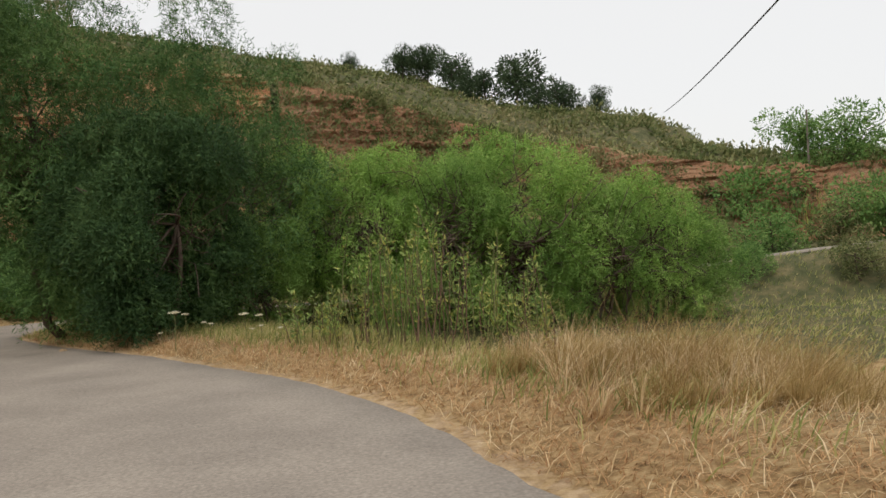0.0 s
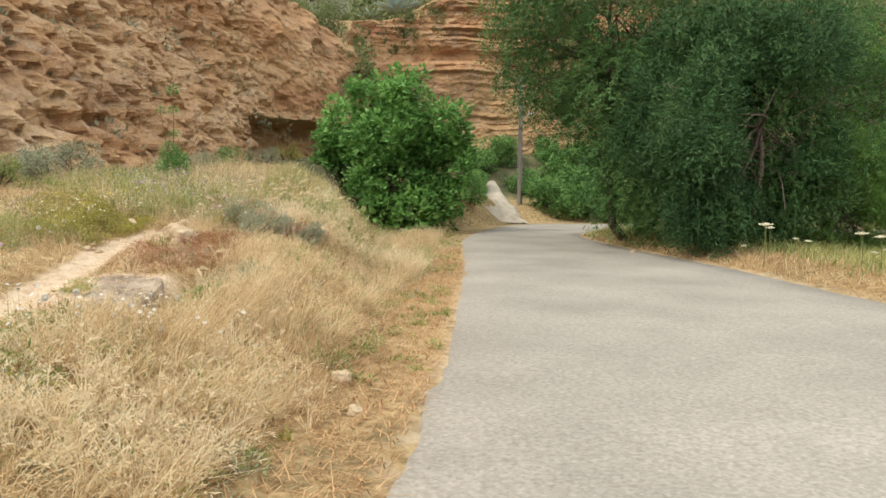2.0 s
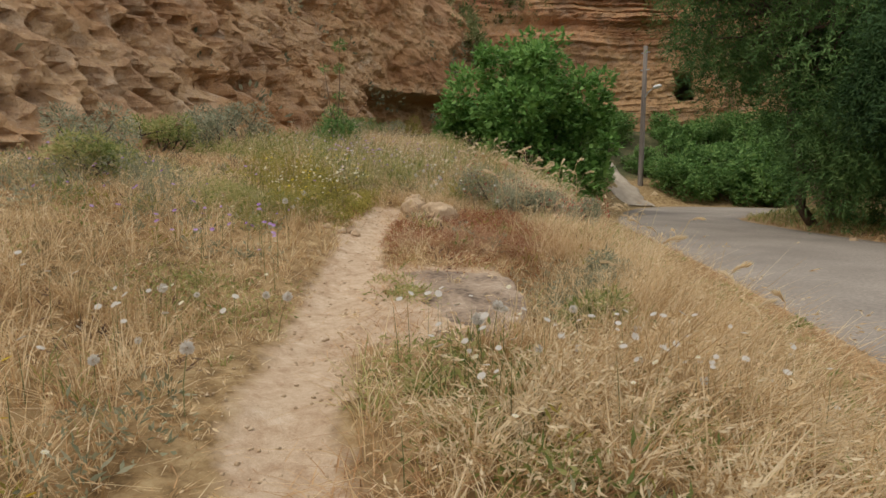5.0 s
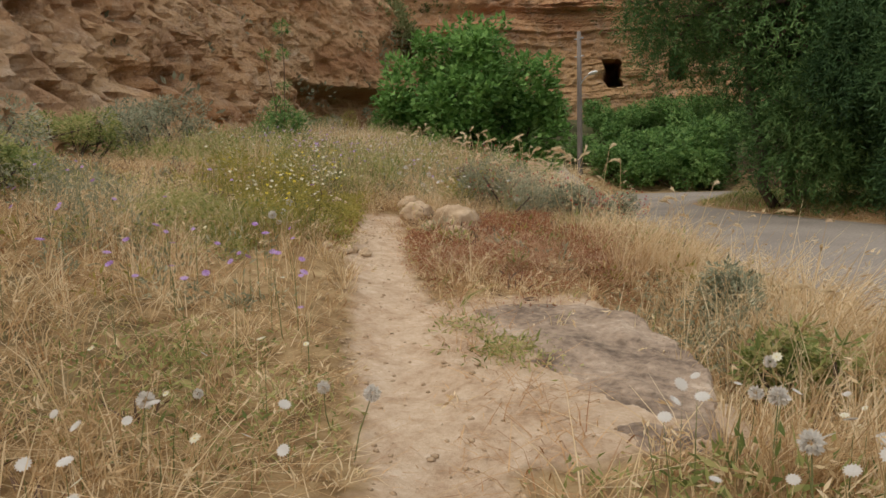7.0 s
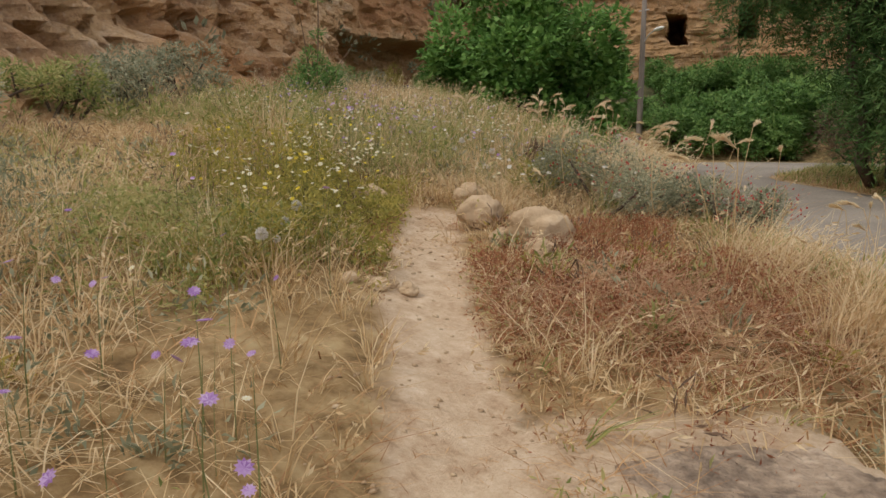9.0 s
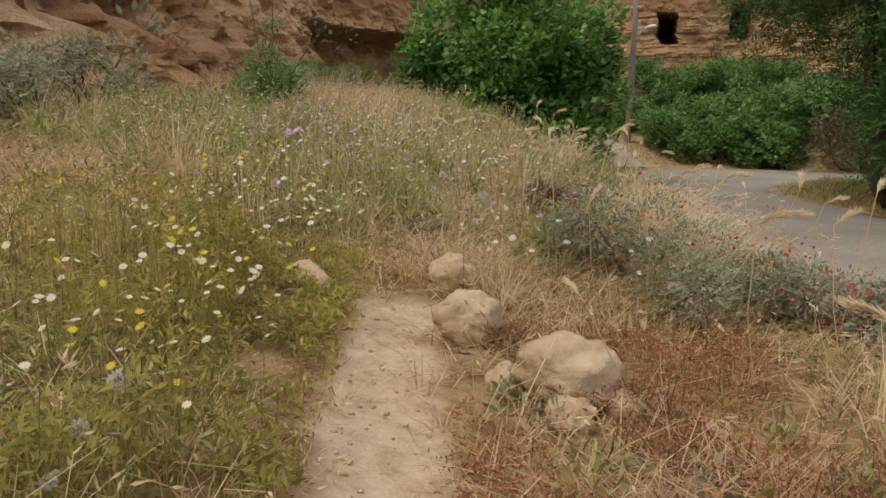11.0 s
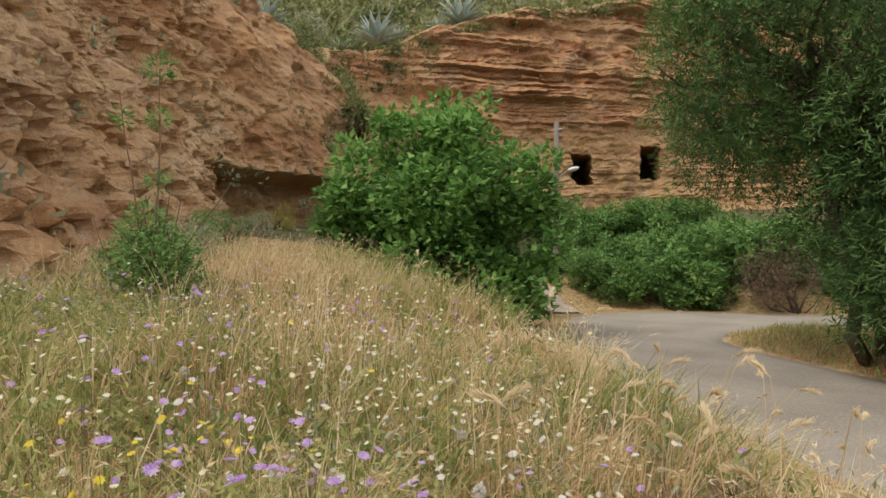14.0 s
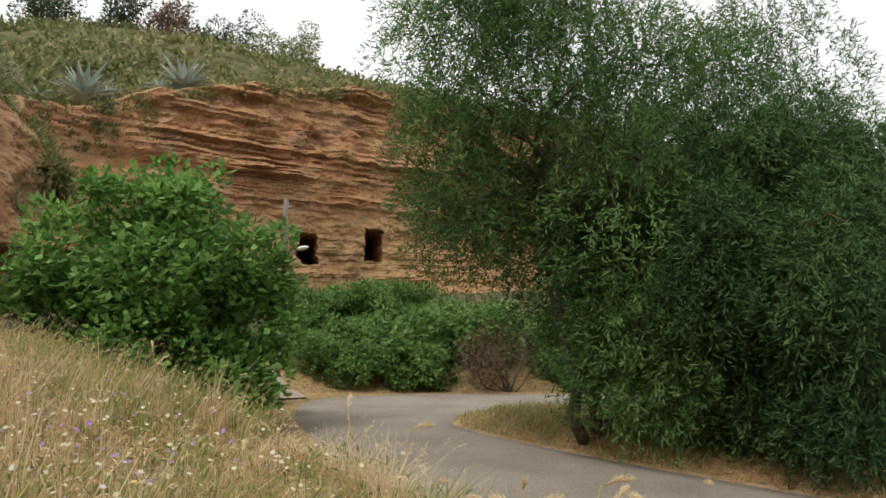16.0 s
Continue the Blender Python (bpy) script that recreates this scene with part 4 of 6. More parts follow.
# ---- materials of the field ----
M_STRAW = mat("dry_straw", [(0.46, 0.31, 0.155), (0.63, 0.455, 0.25), (0.76, 0.60, 0.365), (0.85, 0.71, 0.48)], 0.9, 5, 0.7, 0, island=0.7, trans=0.45)
M_STRAWDARK = mat("old_brown_straw", [(0.32, 0.17, 0.08), (0.50, 0.30, 0.145), (0.64, 0.42, 0.22)], 0.9, 5, 0.8, 0, island=0.7, trans=0.2)
M_GOLD = mat("golden_dry_grass", [(0.26, 0.17, 0.06), (0.42, 0.30, 0.12), (0.58, 0.44, 0.21)], 0.9, 5, 0.75, 0, island=0.7, trans=0.35)
M_CUT = mat("cut_reddish_straw", [(0.42, 0.22, 0.12), (0.58, 0.36, 0.21), (0.70, 0.50, 0.33)], 0.9, 5, 0.7, 0, island=0.7, trans=0.4)
M_GRASS = mat("green_grass", [(0.17, 0.22, 0.065), (0.29, 0.33, 0.105), (0.45, 0.44, 0.17), (0.58, 0.51, 0.24)], 0.9, 5, 0.7, 0, island=0.6, trans=0.45)
M_HERB = mat("yellow_green_herb", [(0.22, 0.20, 0.05), (0.38, 0.35, 0.085), (0.56, 0.46, 0.13)], 1.2, 6, 0.7, 0, island=0.6, trans=0.45)
M_RUST = mat("rust_red_herb", [(0.24, 0.085, 0.045), (0.39, 0.165, 0.085), (0.54, 0.28, 0.15)], 1.2, 6, 0.8, 0, island=0.6, trans=0.35)
M_GREYLEAF = mat("grey_green_leaf", [(0.20, 0.21, 0.13), (0.33, 0.34, 0.22), (0.47, 0.46, 0.32)], 1.2, 6, 0.75, 0, island=0.6, trans=0.35)
M_PETAL_W = mat("white_petal", [(0.72, 0.66, 0.44), (0.78, 0.75, 0.64)], 3, 9, 0.6, 0, island=0.4, trans=0.3)
M_PETAL_Y = mat("yellow_petal", [(0.70, 0.52, 0.04), (0.80, 0.66, 0.08)], 3, 9, 0.6, 0, island=0.4, trans=0.3)
M_PETAL_P = mat("mauve_petal", [(0.32, 0.16, 0.42), (0.48, 0.30, 0.58), (0.60, 0.46, 0.66)], 3, 9, 0.6, 0, island=0.6, trans=0.3)
M_PETAL_R = mat("small_red_flower", [(0.45, 0.05, 0.05), (0.60, 0.12, 0.10)], 3, 9, 0.6, 0, island=0.4, trans=0.2)
M_FLUFF = mat("pale_seed_fluff", [(0.70, 0.66, 0.60), (0.80, 0.78, 0.74)], 4, 12, 0.9, 0, island=0.3, trans=0.45)
M_STONE = mat("pale_limestone", [(0.36, 0.25, 0.15), (0.50, 0.37, 0.24), (0.62, 0.49, 0.35)], 3, 16, 0.95, 0.7, obj_random=0.15, bump_scale=22, dist=0.03)
M_SLAB = mat("grey_brown_rock_slab", [(0.11, 0.08, 0.058), (0.22, 0.162, 0.118), (0.35, 0.262, 0.188), (0.44, 0.335, 0.245), (0.57, 0.455, 0.345)], 3.0, 24, 0.95, 1.0, bump_scale=34, dist=0.04)
M_WEED = mat("pale_green_weed_leaf", [(0.14, 0.22, 0.06), (0.28, 0.38, 0.11), (0.50, 0.48, 0.14)], 1.0, 6, 0.65, 0, island=0.7, trans=0.35)
M_EAR = mat("pale_bristle", [(0.70, 0.55, 0.34), (0.84, 0.73, 0.52)], 3, 9, 0.7, 0, island=0.4, trans=0.45)
M_STALK = mat("green_stalk", [(0.12, 0.14, 0.05), (0.22, 0.22, 0.09)], 3, 12, 0.8, 0)


# ---- makers of the field ----


def blades(name, rng, x, y, tall, width, lean, material, wind=(0.25, -0.1), tuft=0, heads=0.0):
    """One mesh of grass blades, each a bent tapering strip rooted in the ground. With tuft, so many blades fan out of each place;
    heads: the share of blades that carry a drooping ear."""
    if tuft:
        x, y = np.repeat(x, tuft), np.repeat(y, tuft)
        tall = np.repeat(np.broadcast_to(tall, len(x) // tuft) * (0.45 + 0.9 * rng.random(len(x) // tuft) ** 1.3), tuft)
    n = len(x)
    ang = rng.random(n) * 2 * np.pi
    if tuft:
        off = 0.035 * np.sqrt(rng.random(n))
        x, y = x + np.cos(ang) * off, y + np.sin(ang) * off
    z = lay(x, y) - 0.02
    tall = np.broadcast_to(tall, n) * (0.55 + 0.6 * rng.random(n) if tuft else 1.0) * (0.3 + 0.7 * smooth(0.12, 0.5, nearest(x, y, TRODDEN)[0]))
    width = np.broadcast_to(width, n)
    reach = tall * lean * (0.25 + rng.random(n))
    dx, dy = np.cos(ang) * reach + wind[0] * tall, np.sin(ang) * reach + wind[1] * tall
    tw = ang + np.pi / 2 + rng.normal(0, 0.6, n)
    sx, sy = np.cos(tw) * width * 0.5, np.sin(tw) * width * 0.5
    drop = np.clip(lean * 0.45, 0, 0.8)
    rows = []
    for t, w, k in ((0, 1.0, 0), (0.5, 0.8, 0.32), (1.0, 0.25, 1.0)):
        px, py = x + dx * k, y + dy * k
        pz = z + tall * (t - drop * rng.random(n) * t * t * 0.9)
        rows += [np.stack([px - sx * w, py - sy * w, pz], 1), np.stack([px + sx * w, py + sy * w, pz], 1)]
    v = np.stack(rows, 1).reshape(-1, 3)
    i = np.arange(n)[:, None] * 6
    f = np.concatenate([i + [[0, 1, 3, 2]], i + [[2, 3, 5, 4]]], 1).reshape(-1, 4)
    if heads:
        pick = np.flatnonzero(rng.random(n) < heads)
        tip = (rows[4] + rows[5])[pick] / 2
        away = unit(np.stack([dx, dy, tall * 0.3], 1)[pick] + rng.normal(0, 0.08, (len(pick), 3)))
        per = 4
        c = np.repeat(tip, per, 0) + np.repeat(away, per, 0) * (np.tile(np.arange(per), len(pick)) * 0.012)[:, None] + rng.normal(0, 0.004, (len(pick) * per, 3))
        a = np.repeat(away, per, 0) + rng.normal(0, 0.35, (len(pick) * per, 3)) + [0, 0, -0.15]
        s = unit(np.cross(a, rng.normal(0, 1, a.shape)))
        a = unit(a)
        ears = np.stack([c, c + a * 0.014 + s * 0.0045, c + a * 0.038, c + a * 0.014 - s * 0.0045], 1).reshape(-1, 3)
        f = np.concatenate([f, len(v) + np.arange(len(ears)).reshape(-1, 4)])
        v = np.concatenate([v, ears])
    return poly_mesh(name, v, f, material)


def scatter(rng, n, box, keep):
    """Random places in a box, kept with the odds that keep(x, y) gives, until there are n."""
    xs, ys, got = [], [], 0
    for _ in range(60):
        x, y = rng.uniform(box[0], box[1], n), rng.uniform(box[2], box[3], n)
        k = rng.random(n) < keep(x, y)
        xs.append(x[k])
        ys.append(y[k])
        got += k.sum()
        if got >= n:
            break
    return np.concatenate(xs)[:n], np.concatenate(ys)[:n]


def lie(x, y):
    """Distance left of the road (negative to the right of it or on it), to the trail, and to the cliff (negative in front)."""
    gap = road_gap(x, y)
    return np.where(inside(x, y, road_ring), -99, gap), nearest(x, y, TRAIL)[0], cliff_gap(x, y)


def patchy(x, y, seed, scale, lo, hi):
    return smooth(lo, hi, fbm(x * scale, y * scale, seed=seed, octaves=3))


def on_field(x, y):
    d, t, s = lie(x, y)
    bare = smooth(0.12, 0.32, t + 0.25 * (fbm(x * 2, y * 2, seed=61, octaves=2) - 0.5))
    su, sv = shelf(x, y)
    slab = 1 - 0.97 * smooth(-0.95, -0.7, sv) * (1 - smooth(0.38, 0.48, sv)) * (1 - smooth(0.75, 1.1, np.abs(su + 0.1)))
    edge = smooth(0.5, 1.3, d + 0.5 * (fbm(x * 1.3, y * 1.3, seed=79, octaves=2) - 0.5))
    rust = 1 - 0.75 * (1 - smooth(0.7, 1.3, np.hypot(x + 11.4, y - 7.2)))
    return (d > 0.1) * (s < -0.2) * bare * slab * edge * rust * (0.35 + 0.65 * np.exp(-np.maximum(0, t - 1.5) / 5.0))


def near_spot(cx, cy, r, soft=0.5):
    return lambda x, y: 1 - smooth(r - soft, r + soft, np.hypot(x - cx, y - cy) + 0.5 * (fbm(x * 2.5, y * 2.5, seed=71, octaves=2) - 0.5))


def stuff(name, me, label):
    return tagged(new(name, me), label, "vegetation", kind="stuff")


rng = np.random.default_rng(101)
FIELD = (-24, -2.5, -4, 24)
x, y = scatter(rng, 9000, FIELD, lambda x, y: on_field(x, y) * (0.45 + 0.55 * patchy(x, y, 62, 0.8, 0.35, 0.6)))
d, t, s = lie(x, y)
tall = 0.25 * (0.85 + 0.25 * (smooth(0.6, 1.6, d) - smooth(2.6, 3.6, d))) * (0.55 + 0.8 * patchy(x, y, 63, 0.6, 0.3, 0.7))
stuff("dry_grass", blades("dry_grass", rng, x, y, tall, 0.006, 0.95, M_STRAW, tuft=10, heads=0.16), "dry straw-coloured grass in tufts over the bank")
x, y = scatter(rng, 18000, FIELD, lambda x, y: on_field(x, y) * patchy(x, y, 64, 0.9, 0.42, 0.6))
stuff("old_straw", blades("old_straw", rng, x, y, 0.07 + 0.14 * rng.random(len(x)), 0.007, 2.2, M_STRAWDARK), "brown flattened straw lying on the soil")
x, y = scatter(rng, 34000, FIELD, lambda x, y: on_field(x, y) * patchy(x, y, 72, 0.9, 0.38, 0.6))
stuff("fallen_straw", blades("fallen_straw", rng, x, y, 0.13 + 0.10 * rng.random(len(x)), 0.006, 2.6, M_STRAW), "pale fallen straw stalks lying across each other")
x, y = scatter(rng, 1700, FIELD, lambda x, y: on_field(x, y) * patchy(x, y, 65, 0.55, 0.48, 0.62) * (0.3 + 0.7 * smooth(0.3, 2.5, lie(x, y)[1])))
stuff("green_grass", blades("green_grass", rng, x, y, 0.2, 0.008, 0.9, M_GRASS, tuft=9), "green grass and herbs among the straw")
x, y = scatter(rng, 420, (-8.2, -4.2, 2.2, 5.2), lambda x, y: (lie(x, y)[0] > 1.0) * smooth(0.35, 0.6, lie(x, y)[1]) * patchy(x, y, 90, 1.1, 0.4, 0.55))
stuff("pale_tufts", blades("pale_tufts", rng, x, y, 0.24, 0.009, 0.9, M_EAR, tuft=16, heads=0.5), "pale tufts of ripe grass at the start of the bank")
x, y = scatter(rng, 520, (-17.5, -12.2, 8.2, 13.5), lambda x, y: (lie(x, y)[0] > 0.9) * (lie(x, y)[0] < 3.4) * patchy(x, y, 91, 0.7, 0.4, 0.55))
stuff("pale_ridge_grass", blades("pale_ridge_grass", rng, x, y, 0.42, 0.008, 0.7, M_EAR, tuft=14, heads=0.4), "pale ripe grass on the ridge of the bank")
# the tall grass on the ridge past the end of the trail and along the edge of the bank
x, y = scatter(rng, 1250, (-22, -10, 7.5, 20), lambda x, y: (lie(x, y)[0] > 0.8) * (lie(x, y)[2] < -0.5) * patchy(x, y, 66, 0.5, 0.36, 0.55) * smooth(-2, 1.5, -0.74 * (x + 8) + 0.67 * (y - 2.5) - 8.6))
stuff("ridge_grass", blades("ridge_grass", rng, x, y, 0.5, 0.008, 0.6, M_STRAW, tuft=10, heads=0.3), "tall pale dry grass on the ridge of the bank")
x, y = scatter(rng, 900, (-22, -12, 8.5, 21), lambda x, y: (lie(x, y)[0] > 0.8) * (lie(x, y)[2] < -0.5) * patchy(x, y, 67, 0.5, 0.40, 0.6))
stuff("ridge_herbs", blades("ridge_herbs", rng, x, y, 0.4, 0.011, 0.6, M_GRASS, tuft=12), "grey-green herbs among the ridge grass")
x, y = scatter(rng, 900, (-21.5, -4, 2, 26), lambda x, y: (np.abs(lie(x, y)[0] - 1.75) < 0.7) * patchy(x, y, 68, 0.9, 0.36, 0.6))
stuff("bank_grass", blades("bank_grass", rng, x, y, 0.40, 0.008, 1.1, M_STRAW, (0.3, 0.1), tuft=15, heads=0.15), "tall straw grass leaning over the edge of the bank")


def off_lane(x, y):
    return lie(x, y)[0] > 1.0


def right_verge(x, y):
    d, t, s = lie(x, y)
    return (d < -0.15) * (d > -9) * smooth(-0.05, 0.5, -d) * np.exp(-np.maximum(0, -d - 3) / 3.0)


x, y = scatter(rng, 16000, (-16, 0, 1, 22), lambda x, y: (lie(x, y)[0] > 0.03) * (1 - smooth(0.9, 1.8, lie(x, y)[0])))
stuff("left_verge_straw", blades("left_verge_straw", rng, x, y, 0.05 + 0.10 * rng.random(len(x)), 0.009, 1.9, M_STRAWDARK), "short dry litter along the edge of the lane")
x, y = scatter(rng, 14000, (-16, 10, 3, 30), right_verge)
stuff("verge_straw", blades("verge_straw", rng, x, y, 0.10 + 0.18 * rng.random(len(x)), 0.014, 1.5, M_STRAW), "cut straw and dry grass along the verge")
x, y = scatter(rng, 22000, (-16, 10, 3, 26), lambda x, y: right_verge(x, y) * (1 - 0.8 * smooth(1.2, 2.6, -lie(x, y)[0])))
stuff("verge_litter", blades("verge_litter", rng, x, y, 0.05 + 0.12 * rng.random(len(x)), 0.011, 2.2, M_STRAWDARK), "brown straw litter lying along the edge of the asphalt")
x, y = scatter(rng, 4200, (-14, -5, 1.4, 9), lambda x, y: (1 - smooth(0.35, 0.7, nearest(x, y, TRAIL)[0])) * patchy(x, y, 78, 1.5, 0.4, 0.6))
stuff("trail_litter", blades("trail_litter", rng, x, y, 0.05 + 0.10 * rng.random(len(x)), 0.005, 2.8, M_STRAWDARK), "broken straw scattered over the trail")
x, y = scatter(rng, 9000, (-16, 10, 6, 30), lambda x, y: right_verge(x, y) * smooth(0.5, 2.0, -lie(x, y)[0]) * patchy(x, y, 69, 0.5, 0.42, 0.6))
stuff("verge_herbs", blades("verge_herbs", rng, x, y, 0.15 + 0.3 * rng.random(len(x)), 0.02, 0.8, M_GRASS), "green weeds along the verge")
x, y = scatter(rng, 500, (1.2, 13, 7.5, 22), lambda x, y: (lie(x, y)[0] < -1.0) * (lie(x, y)[0] > -9) * patchy(x, y, 70, 0.8, 0.48, 0.58))
stuff("tall_verge_grass", blades("tall_verge_grass", rng, x, y, 0.72, 0.010, 0.9, M_STRAW, (0.15, 0.05), tuft=22), "tall golden dry grass beside the lane")
heaps = [(2.0, 10.4, 0.95), (2.9, 10.9, 1.0), (3.7, 10.7, 0.95), (4.6, 11.4, 1.05), (3.3, 9.6, 0.8), (5.4, 10.8, 0.95), (4.6, 9.9, 0.8), (5.9, 12.2, 1.0), (2.3, 12.2, 0.8), (6.6, 11.2, 0.9), (4.0, 12.8, 0.85), (1.2, 11.4, 0.6), (2.6, 8.7, 0.5), (3.9, 8.6, 0.55)]
for hx, hy, hz in [(-9.0, 6.05, 0.5), (-8.6, 5.7, 0.5), (-8.25, 5.35, 0.5), (-9.5, 6.7, 0.42), (-7.9, 5.1, 0.42), (-10.0, 7.1, 0.42), (-8.9, 6.5, 0.5), (-8.2, 5.9, 0.45), (-10.6, 7.7, 0.4), (-7.5, 4.7, 0.4), (-8.35, 4.45, 0.3), (-8.05, 4.2, 0.3), (-8.5, 4.75, 0.3), (-8.15, 4.75, 0.35)]:
    q = rng.normal(0, 1, (2, 26)) * 0.17
    stuff("bank_heap", blades("bank_heap", rng, hx + q[0], hy + q[1], hz, 0.006, 0.8, M_STRAW, (0.25, 0.15), tuft=18, heads=0.08), "dense leaning straw grass on the edge of the bank")
for hx, hy, hz in heaps:
    q = rng.normal(0, 1, (2, 34)) * 0.26
    stuff("grass_heap", blades("grass_heap", rng, hx + q[0], hy + q[1], hz, 0.007, 0.75, M_GOLD, (0.1, -0.12), tuft=22), "heap of tall golden dry grass beside the lane")
x, y = scatter(rng, 12000, (6, 34, 18, 50), lambda x, y: 0.9 * (lie(x, y)[0] < -3) * (nearest(x, y, SIDE_ROAD)[0] > 2.2))
stuff("valley_grass", blades("valley_grass", rng, x, y, 0.12 + 0.22 * rng.random(len(x)), 0.05, 0.8, M_GRASS), "rough green grass in the dip")
x, y = scatter(rng, 4200, (-17, -8, 22.5, 34), lambda x, y: (lie(x, y)[0] < -0.2) * (lie(x, y)[0] > -4))
stuff("island_grass", blades("island_grass", rng, x, y, 0.12 + 0.2 * rng.random(len(x)), 0.025, 0.9, M_GRASS), "short grass under the tree at the bend")


x, y = scatter(rng, 5200, (-15.5, -11.5, 7.2, 11), lambda x, y: near_spot(-13.2, 8.9, 1.1, 0.6)(x, y) * smooth(0.3, 0.5, nearest(x, y, TRAIL)[0]) * (0.25 + 0.75 * patchy(x, y, 87, 1.2, 0.4, 0.55)))
stuff("bent_straw", blades("bent_straw", rng, x, y, 0.16 + 0.2 * rng.random(len(x)), 0.006, 1.7, M_STRAW), "heap of pale bent straw past the stones")
x, y = scatter(rng, 2200, (-12.2, -9.6, 5.4, 8.2), lambda x, y: near_spot(-10.85, 6.75, 0.55, 0.4)(x, y) * off_lane(x, y))
stuff("cut_straw", blades("cut_straw", rng, x, y, 0.10 + 0.14 * rng.random(len(x)), 0.006, 2.6, M_CUT), "pile of cut reddish straw between the stones and the rock shelf")
# small leafy weeds of several kinds dotted over the bank
def leafy_weeds(name, count, odds, radius, tall, leaf, material, label, per=34, wide=0.32):
    x, y = scatter(rng, count, FIELD, odds)
    r = radius * (0.4 + 0.9 * rng.random(len(x)))
    d = unit(rng.normal(0, 1, (len(x) * per, 3)) + [0, 0, 0.5])
    d[:, 2] = np.abs(d[:, 2])
    k = np.repeat(r, per)[:, None] * (0.25 + 0.75 * rng.random((len(x) * per, 1)))
    c = np.repeat(np.stack([x, y, lay(x, y)], 1), per, 0) + d * k * [1, 1, tall]
    stuff(name, leaves(name, c, d + rng.normal(0, 0.4, d.shape), rng.normal(0, 1, d.shape), leaf * (0.6 + 0.8 * rng.random(len(c))), leaf * wide, material, 0.2), label)


near = lambda x, y: np.exp(-np.maximum(0, lie(x, y)[1] - 1.0) / 3.0)
def off_shelf(x, y):
    u, v = shelf(x, y)
    return 1.0 - (np.abs(u + 0.1) < 1.0) * (v > -0.8) * (v < 0.45)


open_field = lambda x, y: off_shelf(x, y) * (lie(x, y)[0] > 0.7) * (lie(x, y)[2] < -0.4) * smooth(0.3, 0.6, nearest(x, y, TRAIL)[0]) * (0.3 + 0.7 * near(x, y))
leafy_weeds("green_weeds", 430, lambda x, y: open_field(x, y) * patchy(x, y, 80, 0.7, 0.46, 0.6), 0.16, 1.2, 0.06, M_GRASS, "green leafy weeds among the dry grass")
leafy_weeds("grey_weeds", 260, lambda x, y: open_field(x, y) * patchy(x, y, 81, 0.7, 0.48, 0.6), 0.17, 1.1, 0.05, M_GREYLEAF, "grey-green leafy weeds among the dry grass")
leafy_weeds("brown_weeds", 420, lambda x, y: open_field(x, y) * patchy(x, y, 82, 0.7, 0.48, 0.6), 0.17, 1.1, 0.07, M_DEADBUSH, "dead brown weeds among the dry grass", 26, 0.14)
leafy_weeds("yellow_weeds", 150, lambda x, y: open_field(x, y) * patchy(x, y, 83, 0.7, 0.5, 0.6), 0.15, 1.2, 0.05, M_HERB, "yellow-green weeds among the dry grass")
on_ridge = lambda x, y: (lie(x, y)[0] > 1.2) * (lie(x, y)[2] < -0.5) * smooth(0, 1.5, -0.74 * (x + 8) + 0.67 * (y - 2.5) - 7.2) * np.exp(-np.maximum(0, np.hypot(x + 14.5, y - 9) - 3) / 3.0)
leafy_weeds("ridge_weeds", 480, lambda x, y: on_ridge(x, y) * patchy(x, y, 85, 0.6, 0.4, 0.56), 0.2, 1.7, 0.07, M_GRASS, "green flowering weeds on the ridge of the bank", 40)
leafy_weeds("ridge_weeds", 170, lambda x, y: on_ridge(x, y) * patchy(x, y, 86, 0.6, 0.44, 0.58), 0.2, 1.7, 0.06, M_GREYLEAF, "grey-green weeds on the ridge of the bank", 40)
leafy_weeds("verge_weeds", 130, lambda x, y: (lie(x, y)[0] > 0.1) * (lie(x, y)[0] < 1.1) * patchy(x, y, 84, 0.8, 0.46, 0.56), 0.13, 0.5, 0.06, M_GRASS, "short green weeds along the edge of the lane")

x, y = scatter(rng, 4200, (-17, -8, 21, 33), lambda x, y: (lie(x, y)[0] < -0.05) * (lie(x, y)[0] > -3))
stuff("island_litter", blades("island_litter", rng, x, y, 0.06 + 0.12 * rng.random(len(x)), 0.014, 2.2, M_STRAWDARK), "brown litter under the tree at the bend")


# rust-red herbs round the stones, daisies by the trail
def off_trail(x, y):
    return smooth(0.14, 0.34, nearest(x, y, TRAIL)[0])


def leafy(name, spot, n, tall, leaf, material, label, wide=0.35, thin=0.3):
    """Low leafy plants: upright stems set with small leaflets at all heights, uneven like the patch they grow in."""
    cx, cy, r = spot
    x, y = scatter(rng, n, (cx - r - 1, cx + r + 1, cy - r - 1, cy + r + 1), lambda x, y: near_spot(cx, cy, r)(x, y) * off_trail(x, y) * (lie(x, y)[0] > 0.2) * patchy(x, y, 75, 2.6, 0.3, 0.52))
    m = len(x)
    dome = np.clip(1.1 - (np.hypot(x - cx, y - cy) / (r + 0.5)) ** 2, 0.3, 1) * (0.5 + 0.9 * patchy(x, y, 76, 1.9, 0.3, 0.7)) * (0.3 + 0.7 * smooth(0.1, 0.5, nearest(x, y, TRODDEN)[0]))
    p = np.stack([x, y, lay(x, y) + tall * dome * rng.random(m) ** 0.7], 1)
    a = rng.normal(0, 1, (m, 3)) + [0, 0, 0.3]
    stuff(name, leaves(name, p, a, rng.normal(0, 1, (m, 3)), leaf * (0.5 + rng.random(m)), leaf * wide, material, 0.2), label)
    k = rng.random(m) < thin * 0.2
    stuff(name, blades(name, rng, x[k], y[k], (tall * dome)[k] * 1.05, 0.006, 0.35, material, (0.05, 0)), label)


